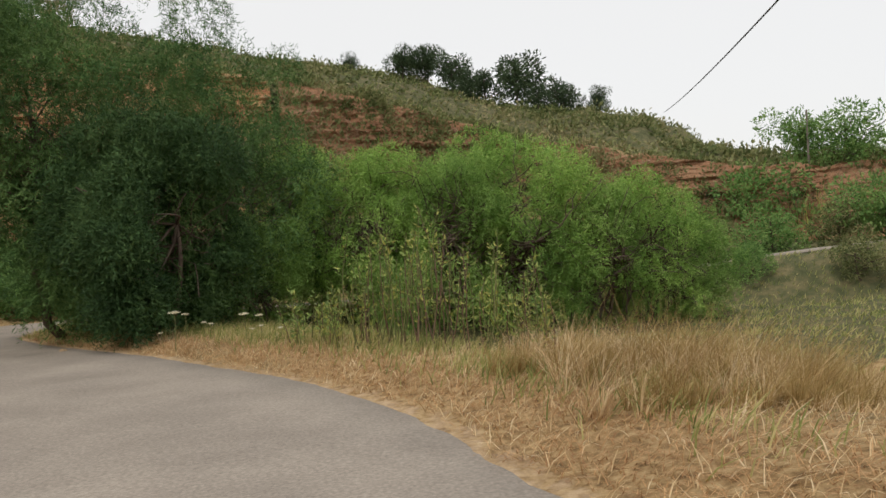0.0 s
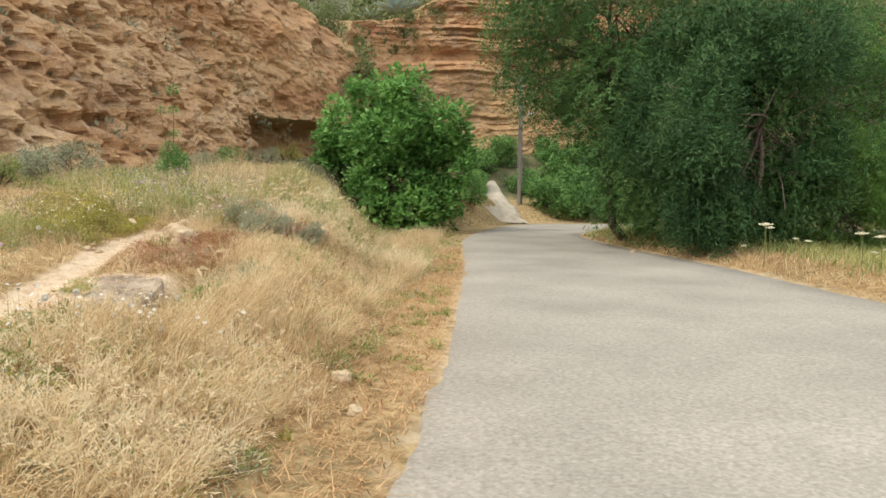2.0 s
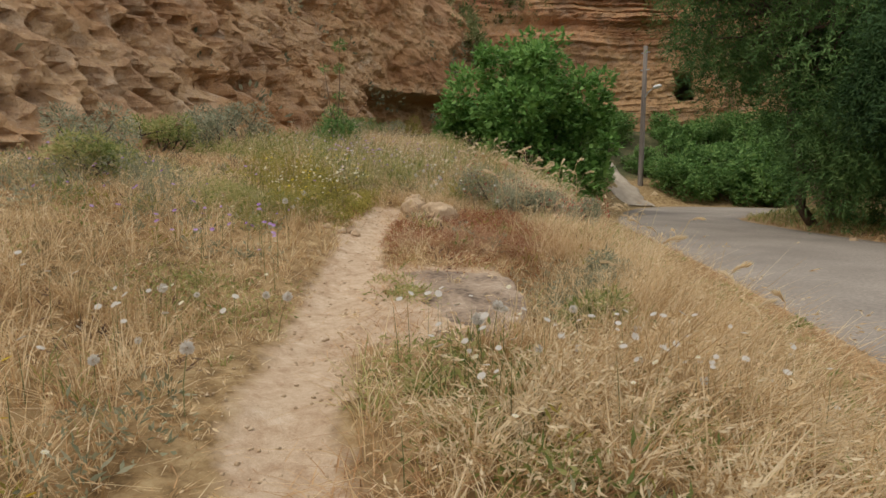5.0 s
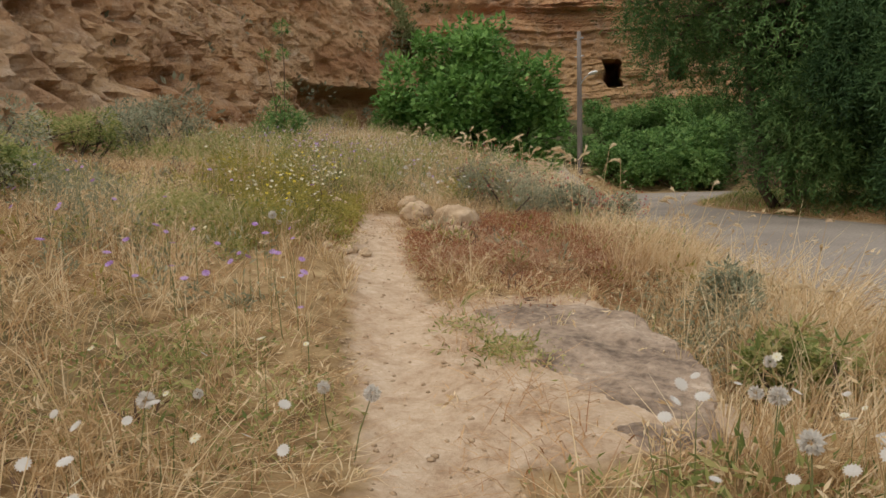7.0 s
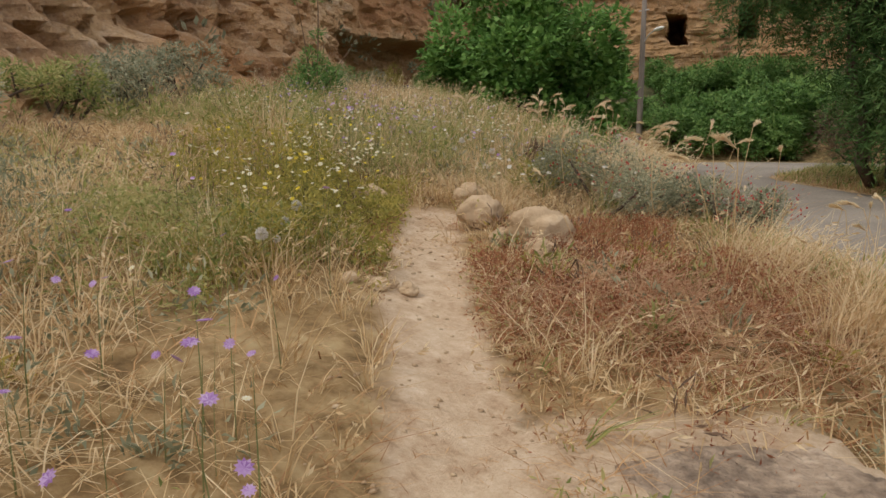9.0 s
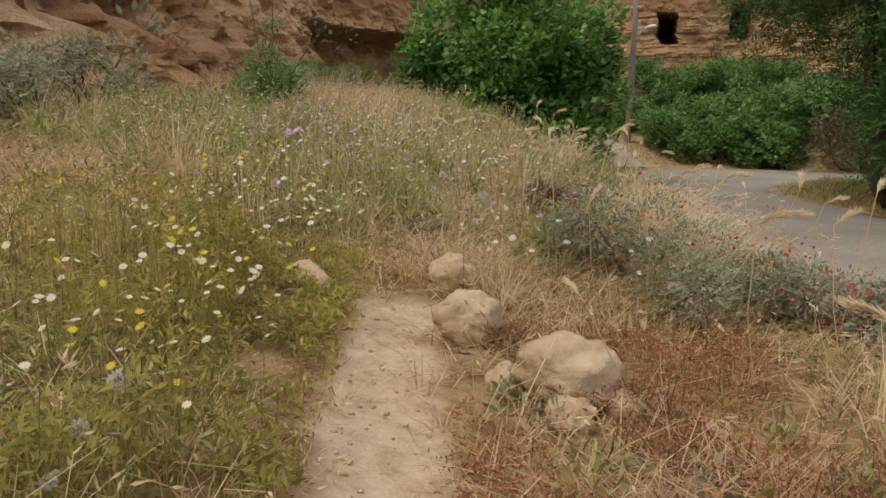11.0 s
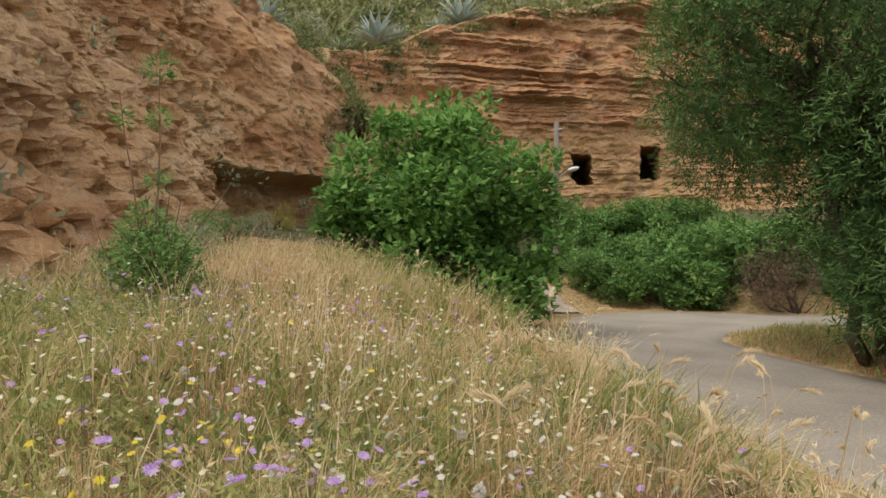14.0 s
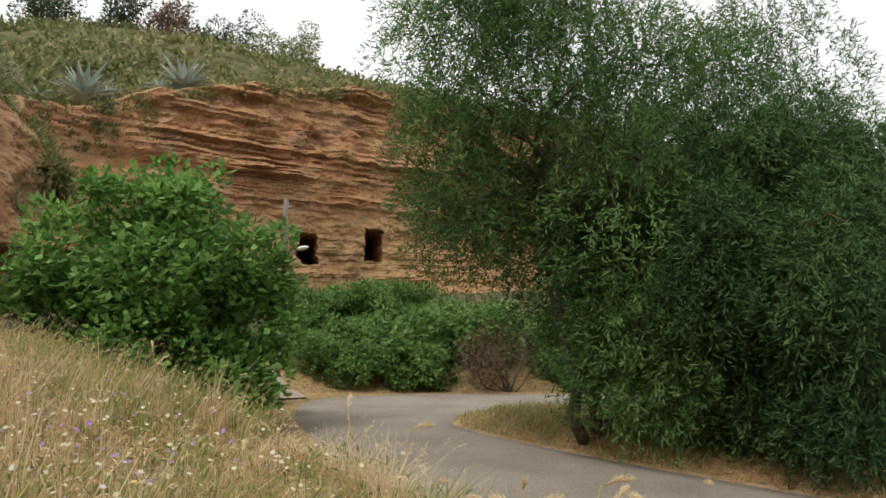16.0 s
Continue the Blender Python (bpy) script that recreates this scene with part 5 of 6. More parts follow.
def herb_patch(name, cx, cy, r, n, tall, width, material, label):
    leafy(name, (cx, cy, r), int(n * 1.1), tall, 0.035 + 0.4 * width, material, label)


leafy("rust_herbs", (-11.55, 7.3, 1.3), 16000, 0.15, 0.024, M_RUST, "low rust-red drying herbs round the stones")
leafy("green_seedlings", (-11.3, 6.9, 0.9), 1500, 0.06, 0.03, M_GRASS, "small green seedlings among the red herbs")
leafy("rust_herbs", (-10.9, 6.6, 0.9), 7000, 0.08, 0.024, M_RUST, "low rust-red drying herbs beside the trail")
herb_patch("daisy_herb", -13.1, 6.75, 0.8, 6500, 0.42, 0.011, M_HERB, "yellow-green daisy foliage beside the trail")
herb_patch("daisy_herb", -13.2, 7.2, 0.3, 2600, 0.34, 0.008, M_HERB, "yellow-green daisy foliage round a stone")
herb_patch("daisy_herb", -12.3, 5.95, 0.42, 2600, 0.3, 0.010, M_HERB, "green daisy foliage beside the trail")
herb_patch("thistle_herb", -14.3, 8.25, 0.6, 4200, 0.5, 0.013, M_GRASS, "green thistle stems among the straw")
herb_patch("meadow_herb", -16.0, 9.2, 1.9, 7000, 0.38, 0.014, M_GRASS, "green meadow herbs below the cliff")
herb_patch("clover_herb", -10.4, 3.75, 0.4, 1500, 0.11, 0.003, M_GRASS, "green clover beside the trail")
herb_patch("clover_herb", -9.98, 4.97, 0.05, 800, 0.05, 0.003, M_GRASS, "green tuft in the middle of the trail")
herb_patch("clover_herb", -8.7, 3.85, 0.13, 900, 0.11, 0.006, M_GRASS, "green tuft on the trail")
herb_patch("weed_patch", -12.55, 5.55, 0.55, 5200, 0.26, 0.006, M_GRASS, "green clover and thistle leaves beside the trail")
herb_patch("weed_patch", -7.8, 4.1, 0.45, 2000, 0.15, 0.004, M_GRASS, "green weeds on the edge of the bank")
herb_patch("weed_patch", -9.2, 6.4, 0.4, 1500, 0.3, 0.012, M_GREYLEAF, "grey-green weeds on the edge of the bank")
herb_patch("weed_patch", -13.4, 4.3, 0.9, 4000, 0.3, 0.008, M_GREYLEAF, "green weeds below the cliff")


def flower_heads(name, n, spots, size, tall, petals, material, label, centre=None):
    """Many small open flowers on stems over patches of the field."""
    xs, ys = [], []
    for cx, cy, r, share in spots:
        a, q = rng.random(int(n * share)) * 2 * np.pi, np.sqrt(rng.random(int(n * share))) * r
        xs.append(cx + np.cos(a) * q)
        ys.append(cy + np.sin(a) * q)
    x, y = np.concatenate(xs), np.concatenate(ys)
    keep = (off_shelf(x, y) > 0.5) & (lie(x, y)[0] > 0.3) & (nearest(x, y, TRAIL)[0] > 0.35) & (lie(x, y)[2] < -0.3)
    x, y = x[keep], y[keep]
    m = len(x)
    c = np.stack([x, y, lay(x, y) + tall * (0.55 + 0.6 * rng.random(m))], 1)
    up = unit(np.stack([rng.normal(0.1, 0.4, m), rng.normal(-0.25, 0.4, m), np.ones(m)], 1))
    u = unit(np.cross(up, rng.normal(0, 1, (m, 3))))
    w = np.cross(up, u)
    ang = np.arange(petals) * 2 * np.pi / petals
    out = (np.cos(ang)[None, :, None] * u[:, None] + np.sin(ang)[None, :, None] * w[:, None]).reshape(-1, 3)
    base = np.repeat(c, petals, 0)
    sz = np.repeat(size * (0.7 + 0.6 * rng.random(m)), petals)
    me = leaves(name, base, out + np.repeat(up, petals, 0) * 0.25, np.cross(np.repeat(up, petals, 0), out), sz * 0.5, sz * 0.34, material, 0.1)
    stuff(name, me, label)
    stems = blades(name, rng, x, y, c[:, 2] - lay(x, y), 0.005, 0.1, M_STALK, (0, 0))
    stuff("flower_stems", stems, "thin green flower stems")
    if centre:
        heart = leaves(name, np.repeat(c + up * size * 0.06, 3, 0), np.tile(u, (1, 3)).reshape(-1, 3) + rng.normal(0, 0.8, (m * 3, 3)) * [1, 1, 0.2], rng.normal(0, 1, (m * 3, 3)) * [1, 1, 0.1], size * 0.17, size * 0.2, centre, 0)
        stuff("flower_hearts", heart, "yellow flower hearts")


flower_heads("white_daisies", 260, [(-13.1, 6.8, 0.95, 0.6), (-12.5, 6.1, 0.5, 0.2), (-13.8, 7.6, 0.5, 0.2)], 0.028, 0.42, 9, M_PETAL_W, "white and cream daisies beside the trail", M_PETAL_Y)
flower_heads("white_daisies", 400, [(-15.9, 9.3, 1.6, 0.5), (-17.2, 10.8, 1.6, 0.3), (-15.0, 8.3, 0.9, 0.2)], 0.026, 0.4, 7, M_PETAL_W, "white daisies in the meadow below the cliff")
flower_heads("white_daisies", 200, [(-15.6, 10.8, 1.7, 0.5), (-14.6, 9.7, 0.9, 0.2), (-17.0, 12.5, 2.0, 0.3)], 0.03, 0.5, 7, M_PETAL_W, "white daisies on the ridge of the bank")
flower_heads("yellow_daisies", 250, [(-13.0, 6.7, 1.0, 0.45), (-14.4, 8.3, 0.8, 0.35), (-8.5, 2.6, 0.7, 0.03), (-16, 9.5, 1.6, 0.17)], 0.032, 0.36, 8, M_PETAL_Y, "small yellow daisies among the grass")
flower_heads("mauve_thistles", 270, [(-14.4, 8.4, 0.75, 0.17), (-12.0, 4.3, 1.4, 0.16), (-10.6, 4.3, 0.7, 0.10), (-16.6, 10.6, 1.8, 0.42), (-13.2, 9.6, 0.8, 0.15)], 0.034, 0.42, 10, M_PETAL_P, "mauve scabious and thistle flowers")

FLUFFY = [(-9.6, 3.2, 0.9, 0.16), (-8.3, 4.4, 0.8, 0.2), (-7.6, 4.9, 0.6, 0.1), (-12.6, 8.9, 0.9, 0.12), (-15.5, 9.4, 1.6, 0.22), (-14.0, 9.6, 0.9, 0.2)]
flower_heads("seed_heads", 220, FLUFFY, 0.036, 0.36, 14, M_FLUFF, "pale fluffy seed heads among the grass")
flower_heads("cream_daisies", 100, [(-10.5, 3.4, 2.2, 0.4), (-8.0, 4.6, 1.0, 0.2), (-7.8, 2.6, 0.9, 0.2), (-12.5, 9.0, 1.0, 0.2)], 0.03, 0.3, 9, M_PETAL_W, "cream daisies with yellow hearts", M_PETAL_Y)

flower_heads("white_daisies", 240, [(-14.6, 9.4, 1.3, 0.45), (-15.6, 10.6, 1.5, 0.35), (-16.8, 12.2, 1.6, 0.2)], 0.03, 0.46, 8, M_PETAL_W, "white daisies on the ridge of the bank")
flower_heads("mauve_thistles", 110, [(-14.3, 8.6, 0.45, 0.4), (-15.6, 8.9, 0.6, 0.3), (-16.6, 11.6, 1.4, 0.3)], 0.04, 0.46, 10, M_PETAL_P, "mauve scabious flowers on the ridge")

# ---- single plants and stones ----


def dandelion(at):
    r = np.random.default_rng(5)
    e = thing("dandelion_clock", at, "round pale dandelion seed head on a thin stalk", "flower", "dandelion clocks")
    part("stalk", tubes("stalk", [[(0, 0, 0, 0.003), (0.01, 0.0, 0.14, 0.0025), (0.0, 0.01, 0.29, 0.002)]], M_STALK, 5), None, e)
    n = 150
    d = unit(r.normal(0, 1, (n, 3)))
    c = np.array([0, 0.01, 0.30]) + d * 0.012
    part("seed_head", leaves("seed_head", c, d, r.normal(0, 1, (n, 3)), 0.022, 0.011, M_FLUFF, 0), None, e, "white fluffy globe")
    return e


def barley(at):
    r = np.random.default_rng(6)
    e = thing("grass_stalk", at, "tall dry grass stalk with a pale bristly ear", "grass", "bristly grass stalks")
    part("stalk", tubes("stalk", [[(0, 0, 0, 0.003), (0.02, 0, 0.35, 0.0025), (0.09, 0.02, 0.68, 0.002)]], M_STRAW, 5), None, e)
    n = 100
    t = r.random(n)[:, None]
    c = np.array([0.09, 0.02, 0.67]) + t * np.array([0.10, 0.012, 0.075]) - [[0, 0, 0.05]] * t ** 2
    a = np.array([0.8, 0.1, 0.45]) + r.normal(0, 0.13, (n, 3))
    part("ear", leaves("ear", c, a, r.normal(0, 1, (n, 3)), 0.055, 0.0048, M_EAR, 0.1), None, e, "bristly pale ear")
    return e


def place(src, spots, rng, sink=0.02, lo=0.8, hi=1.3, tilt=8):
    for x, y in spots:
        k = lo + (hi - lo) * rng.random()
        c = copy_thing(src, pose(x, y, ground_at(x, y) - sink, rng.normal(0, tilt), rng.normal(0, tilt), rng.random() * 360 if tilt > 9 else rng.normal(0, 35)))
        c.scale = (k, k, k)


d0 = dandelion((-8.42, 4.08, ground_at(-8.42, 4.08)))
pr = np.random.default_rng(12)
spots = [(-8.25, 4.25), (-8.1, 4.5), (-8.55, 4.35), (-8.0, 4.8), (-8.7, 4.6), (-10.0, 3.3), (-10.2, 3.6), (-9.9, 3.95), (-9.7, 3.85), (-9.5, 3.0), (-9.2, 2.7), (-8.9, 2.9), (-12.3, 5.8), (-12.15, 5.7), (-12.45, 5.95), (-12.0, 5.5), (-13.9, 8.9), (-14.2, 9.3), (-13.6, 9.2), (-13.2, 8.7), (-12.0, 9.2), (-11.6, 9.3), (-11.4, 8.9), (-12.4, 9.4), (-11.9, 8.4), (-12.8, 8.9), (-14.9, 10.2), (-15.3, 10.0), (-14.6, 9.9), (-15.9, 9.4), (-16.4, 9.6), (-15.2, 8.9), (-9.0, 5.9), (-8.8, 5.5), (-8.3, 5.3), (-7.6, 4.6), (-16.8, 10.4), (-17.2, 10.0), (-17.6, 10.9)]
place(d0, spots, pr, lo=0.55, hi=1.0, tilt=12)
b0 = barley((-14.6, 11.6, ground_at(-14.6, 11.6)))
spots = [(-14.9 + 0.28 * i + 0.3 * math.sin(i * 2.3), 11.9 - 0.33 * i + 0.25 * math.cos(i * 1.7)) for i in range(16)] + [(-15.3 - 0.3 * i, 11.3 + 0.35 * i + 0.3 * math.sin(i)) for i in range(9)] + [(-13.3, 10.9), (-13.0, 10.7), (-12.7, 10.4), (-12.4, 10.2), (-12.0, 9.9), (-11.7, 9.7), (-7.0, 5.1), (-6.9, 5.3), (-7.15, 5.35), (-6.75, 5.05), (-8.9, 6.5), (-9.4, 7.2), (-7.55, 4.95), (-7.5, 5.05), (-7.65, 5.1), (-7.4, 4.9), (-7.7, 5.2), (-8.55, 5.75), (-8.7, 5.9), (-8.35, 5.5)]
spots += [(-13.9 + 1.5 * pr.random(), 10.0 + 1.5 * pr.random()) for _ in range(22)]
spots += [(-13.9 + 2.6 * pr.random(), 8.9 + 1.9 * pr.random()) for _ in range(30)] + [(-11.4 + 1.6 * pr.random(), 7.9 + 1.4 * pr.random()) for _ in range(14)]
place(b0, spots, pr, lo=0.7, hi=1.15, tilt=11)


def stone(at, size, seed, label, group="", name="stone", squash=0.72):
    """A weathered boulder: a ball knocked flat here and there, cracked and pitted."""
    bm = bmesh.new()
    bmesh.ops.create_icosphere(bm, subdivisions=4, radius=1.0)
    p = np.array([v.co for v in bm.verts])
    k = np.random.default_rng(seed)
    r = np.ones(len(p))
    for i in range(9):
        d = unit(k.normal(0, 1, 3))
        r = np.minimum(r, (0.72 + 0.22 * k.random()) / np.maximum(p @ d, 0.05))
    r = r * (0.76 + 0.48 * fbm(p[:, 0] * 2.3 + seed, p[:, 1] * 2.3, p[:, 2] * 2.3, 50, 4)) - 0.12 * smooth(0.5, 0.64, fbm(p[:, 0] * 5 + seed, p[:, 1] * 5, p[:, 2] * 5, 52, 2))
    p = p * r[:, None] * np.array([1.0, 0.82, squash]) * size
    for v, q in zip(bm.verts, p):
        v.co = q
    me = bpy.data.meshes.new(name)
    bm.to_mesh(me)
    bm.free()
    me.materials.append(M_STONE)
    me.polygons.foreach_set("use_smooth", np.full(len(me.polygons), True))
    ob = new(name, me)
    ob.matrix_world = pose(at[0], at[1], ground_at(*at[:2]) + size * squash * (at[2] if len(at) > 2 else 0.45), 0, 0, seed * 47)
    return tagged(ob, label, "stone", group)


G = "pale stones beside the trail"
stone((-11.86, 7.36, 0.7), 0.2, 1, "large pale pitted stone lying among red herbs", G, squash=0.8)
stone((-12.06, 7.26), 0.10, 2, "small pale stone leaning on the large one", G)
stone((-11.76, 7.2), 0.11, 3, "small pale stone in front of the large one", G)
stone((-11.66, 7.42), 0.09, 4, "small pale stone beside the large one", G)
stone((-12.5, 7.6, 0.6), 0.17, 5, "rounded pale stone beside the trail", G, squash=0.85)
stone((-13.0, 8.1), 0.17, 6, "brown stone half hidden in dry grass", G)
stone((-11.35, 7.5), 0.06, 7, "small pale stone among red herbs", G)
stone((-13.34, 7.33, -0.1), 0.16, 8, "flat pale stone half buried in straw", G)
for sx, sy, size, seed in ((-11.84, 5.98, 0.055, 9), (-11.95, 5.9, 0.045, 10), (-11.76, 6.1, 0.06, 11), (-11.86, 6.08, 0.04, 12), (-11.92, 6.0, 0.035, 18)):
    stone((sx, sy), size, seed, "small angular stone on the trail", G)
stone((-9.75, 6.15), 0.07, 13, "small stone on the rock slab", G)
stone((-8.62, 3.5), 0.05, 14, "small stone on the trail", G)
stone((-6.3, 5.5), 0.08, 15, "pale stone on the verge", G)
stone((-7.0, 6.0), 0.1, 16, "pale stone on the verge", G)
stone((-11.2, 21.2), 0.14, 17, "brown stone under the tree", G)


def pebbles():
    k = np.random.default_rng(77)
    x, y = scatter(k, 3000, (-14, -5, 1.4, 8.8), lambda x, y: (1 - smooth(0.25, 0.6, nearest(x, y, TRAIL)[0])) * 0.9 + 0.5 * (np.abs(shelf(x, y)[0]) < 1) * (np.abs(shelf(x, y)[1] + 0.2) < 0.55))
    n = len(x)
    ico = np.array([(1, 0, 0), (-1, 0, 0), (0, 1, 0), (0, -1, 0), (0, 0, 1), (0, 0, -1)], float)
    f = np.array([(0, 2, 4), (2, 1, 4), (1, 3, 4), (3, 0, 4), (2, 0, 5), (1, 2, 5), (3, 1, 5), (0, 3, 5)])
    r = 0.0025 + 0.014 * k.random(n) ** 4
    v = np.stack([x, y, lay(x, y) + r * 0.2], 1)[:, None] + ico[None] * r[:, None, None] * (0.6 + 0.8 * k.random((n, 6, 1))) * [1, 1, 0.6]
    faces = (np.arange(n)[:, None, None] * 6 + f[None]).reshape(-1, 3)
    return tagged(new("pebbles", poly_mesh("pebbles", v.reshape(-1, 3), faces, M_STONE)), "loose pebbles on the sandy trail", "pebbles", kind="stuff")


pebbles()


def slab():
    """Bare bedrock shelf along the trail, broken off along its outer edge."""
    nu, nv = 190, 96
    u, v = np.meshgrid(np.linspace(-1.35, 1.35, nu), np.linspace(-0.75, 0.62, nv), indexing="ij")
    x, y = -9.55 - 0.70 * u + 0.71 * v, 5.2 + 0.71 * u + 0.70 * v
    n = fbm(x * 1.3, y * 1.3, seed=81, octaves=6) - 0.5
    lip = 0.40 - 0.16 * smooth(0.2, 1.0, np.abs(u)) + 0.22 * n + 0.05 * (fbm(u * 5, v * 1.5, seed=84, octaves=3) - 0.5)
    edge = smooth(0, 0.07, v - lip)
    ends = smooth(0.75, 1.2, np.abs(u + 0.1) + 0.7 * n)
    inner = 1 - smooth(-0.75, 0.0, v + 0.6 * n)
    steps = np.round(9 * fbm(x * 1.5 + y * 0.4, y * 1.1, seed=82, octaves=5)) / 9 - 0.5
    top = height(x, y) + 0.24 * smooth(0.36, 0.5, v) * (1 - smooth(0.9, 1.7, np.abs(u)))
    z = top + 0.022 + 0.05 * n + 0.06 * steps + 0.035 * (fbm(x * 7, y * 7, seed=83, octaves=4) - 0.5) - 0.5 * edge - 0.1 * ends - 0.05 * inner
    return tagged(new("rock_slab", grid_mesh("rock_slab", np.stack([x.ravel(), y.ravel(), z.ravel()], 1), nu, nv, M_SLAB)), "bare grey-brown bedrock shelf beside the trail", "rock", kind="structure")


slab()


def low_shrub(at, radius, tall, n, leaf, material, label, seed, wide=0.25, name="shrub", flowers=None):
    e = bush((at[0], at[1], ground_at(*at)), 0, label, seed, radius, tall, n, leaf, material, name, "shrub", "", wide, 12)
    if flowers:
        k = np.random.default_rng(seed + 1)
        p, dd = in_blobs(k, clump_set(k, (0, 0, tall * 0.55), radius, tall * 0.5, 9, radius * 0.35), 380, 0.85)
        tagged(part("blossom", leaves("blossom", p, dd + [0, 0, 0.5], k.normal(0, 1, p.shape), 0.02, 0.018, flowers, 0), None, e, "tiny red flowers"), kind="stuff")
    return e


low_shrub((-12.1, 8.75), 0.72, 0.55, 11000, 0.036, M_GREYLEAF, "low grey-green shrub dotted with tiny red flowers", 41, 0.3, "flowering_shrub", M_PETAL_R)
low_shrub((-11.4, 9.2), 0.5, 0.38, 6000, 0.036, M_GREYLEAF, "low grey-green shrub dotted with tiny red flowers", 43, 0.3, "flowering_shrub", M_PETAL_R)
low_shrub((-12.7, 9.0), 0.42, 0.45, 1300, 0.05, M_HERB, "small olive shrub among dry grass", 45, 0.3)
low_shrub((-13.3, 9.85), 0.36, 0.32, 2600, 0.09, M_DEADBUSH, "clump of dead dark brown stems", 47, 0.14, "dead_clump")
low_shrub((-9.4, 6.75), 0.24, 0.26, 1500, 0.05, M_GREYLEAF, "small grey-green weed on the bank", 49, 0.3, "weed")
low_shrub((-8.75, 5.75), 0.3, 0.35, 1600, 0.07, M_GRASS, "small green weed on the bank", 50, 0.3, "weed")
for i, (bx, by, br, bh, m) in enumerate([(-15.9, 5.2, 0.7, 0.8, M_GREYLEAF), (-14.2, 4.6, 0.7, 0.5, M_GRASS), (-17.6, 7.6, 0.7, 0.9, M_GREYLEAF), (-18.0, 8.6, 0.6, 1.0, M_GREYLEAF), (-16.9, 6.6, 0.6, 0.8, M_GRASS), (-19.9, 11.9, 0.6, 0.7, M_BRAMBLE), (-21.4, 13.6, 0.8, 0.7, M_GREYLEAF), (-24.0, 16.6, 0.9, 0.8, M_BRAMBLE), (-26.6, 19.8, 0.9, 0.9, M_GREYLEAF), (-13.6, 1.6, 0.8, 0.7, M_BRAMBLE), (-28.4, 22.6, 0.9, 0.8, M_HERB), (-29.0, 25.4, 1.0, 0.9, M_BRAMBLE)]):
    low_shrub((bx, by), br * 0.85, bh * 0.8, 3000, 0.065, m, "small scrubby bush at the foot of the cliff", 200 + i, 0.3, "cliff_foot_bush")


def sapling(at):
    k = np.random.default_rng(90)
    e = thing("sapling", (at[0], at[1], ground_at(*at)), "slender green sapling with two bare upright stems", "sapling")
    paths = [limb(k, (0, 0, -0.1), (0.05, 0.1, 2.3), 0.014, 0.005, 0.02), limb(k, (0, 0, -0.1), (-0.25, -0.1, 1.9), 0.012, 0.004, 0.03)]
    paths += [limb(k, (0.02, 0, 0.1), (k.normal(0, 0.3), k.normal(0, 0.3), 0.5 + 0.7 * k.random()), 0.01, 0.004, 0.06) for _ in range(9)]
    for q in paths:
        part("stem", tubes("stem", [q], M_DEADBUSH, 5), None, e)
    blobs = [(0.15, 0.1, 0.45, 0.3), (-0.02, 0, 0.75, 0.22), (0.24, 0.1, 0.3, 0.28), (0.04, 0.08, 1.15, 0.11), (0.05, 0.1, 2.15, 0.12), (0.05, 0.08, 1.7, 0.1), (-0.23, -0.1, 1.7, 0.08), (-0.1, 0.05, 0.35, 0.34)]
    part("foliage", broad_crown("foliage", k, blobs, 2600, 0.07, M_BRAMBLE, 0.4, 0.3), None, e)


sapling((-18.4, 11.0))


def tall_weed(at, radius, tall, seed):
    """Upright stalks, each set with pointed leaves over its upper part."""
    k = np.random.default_rng(seed)
    e = thing("tall_weed", at, "tall pale green leafy weeds in front of the shrubs", "weed", "tall weeds")
    pts, ways = [], []
    for i in range(22):
        r, a = radius * math.sqrt(k.random()), k.random() * 6.28
        foot, h = np.array([r * math.cos(a), r * math.sin(a), -0.15]), tall * (0.45 + 0.55 * k.random())
        path = limb(k, foot, foot + [k.normal(0, 0.16), k.normal(0, 0.16), h], 0.018, 0.006, 0.04, 7)
        part("stem", tubes("stem", [path], M_STALK if i % 3 else M_DEADBUSH, 5), None, e)
        m = 24
        t = 0.3 + 0.7 * k.random(m) ** 0.8
        c = np.stack([np.interp(t, np.linspace(0, 1, 7), path[:, j]) for j in range(3)], 1)
        ang = k.random(m) * 6.28
        way = np.stack([np.cos(ang), np.sin(ang), 0.25 + 0.3 * k.normal(0, 1, m)], 1)
        pts.append(c + way * 0.1 * k.random((m, 1)))
        ways.append(way)
    p, w = np.concatenate(pts), np.concatenate(ways)
    n = len(p)
    tagged(part("foliage", leaves("foliage", p, w, np.cross(w, [0, 0, 1.0]) + k.normal(0, 0.3, (n, 3)), 0.08 + 0.12 * k.random(n), 0.045, M_WEED, 0.3), None, e), kind="stuff")


for i, (wx, wy, wr, wh) in enumerate([(-1.7, 16.1, 0.8, 2.7), (-0.6, 15.6, 0.9, 3.1), (0.5, 15.2, 0.8, 2.6), (1.6, 14.4, 0.6, 2.1), (-2.9, 17.2, 0.7, 1.6)]):
    tall_weed((wx, wy, ground_at(wx, wy)), wr, wh, 60 + i)


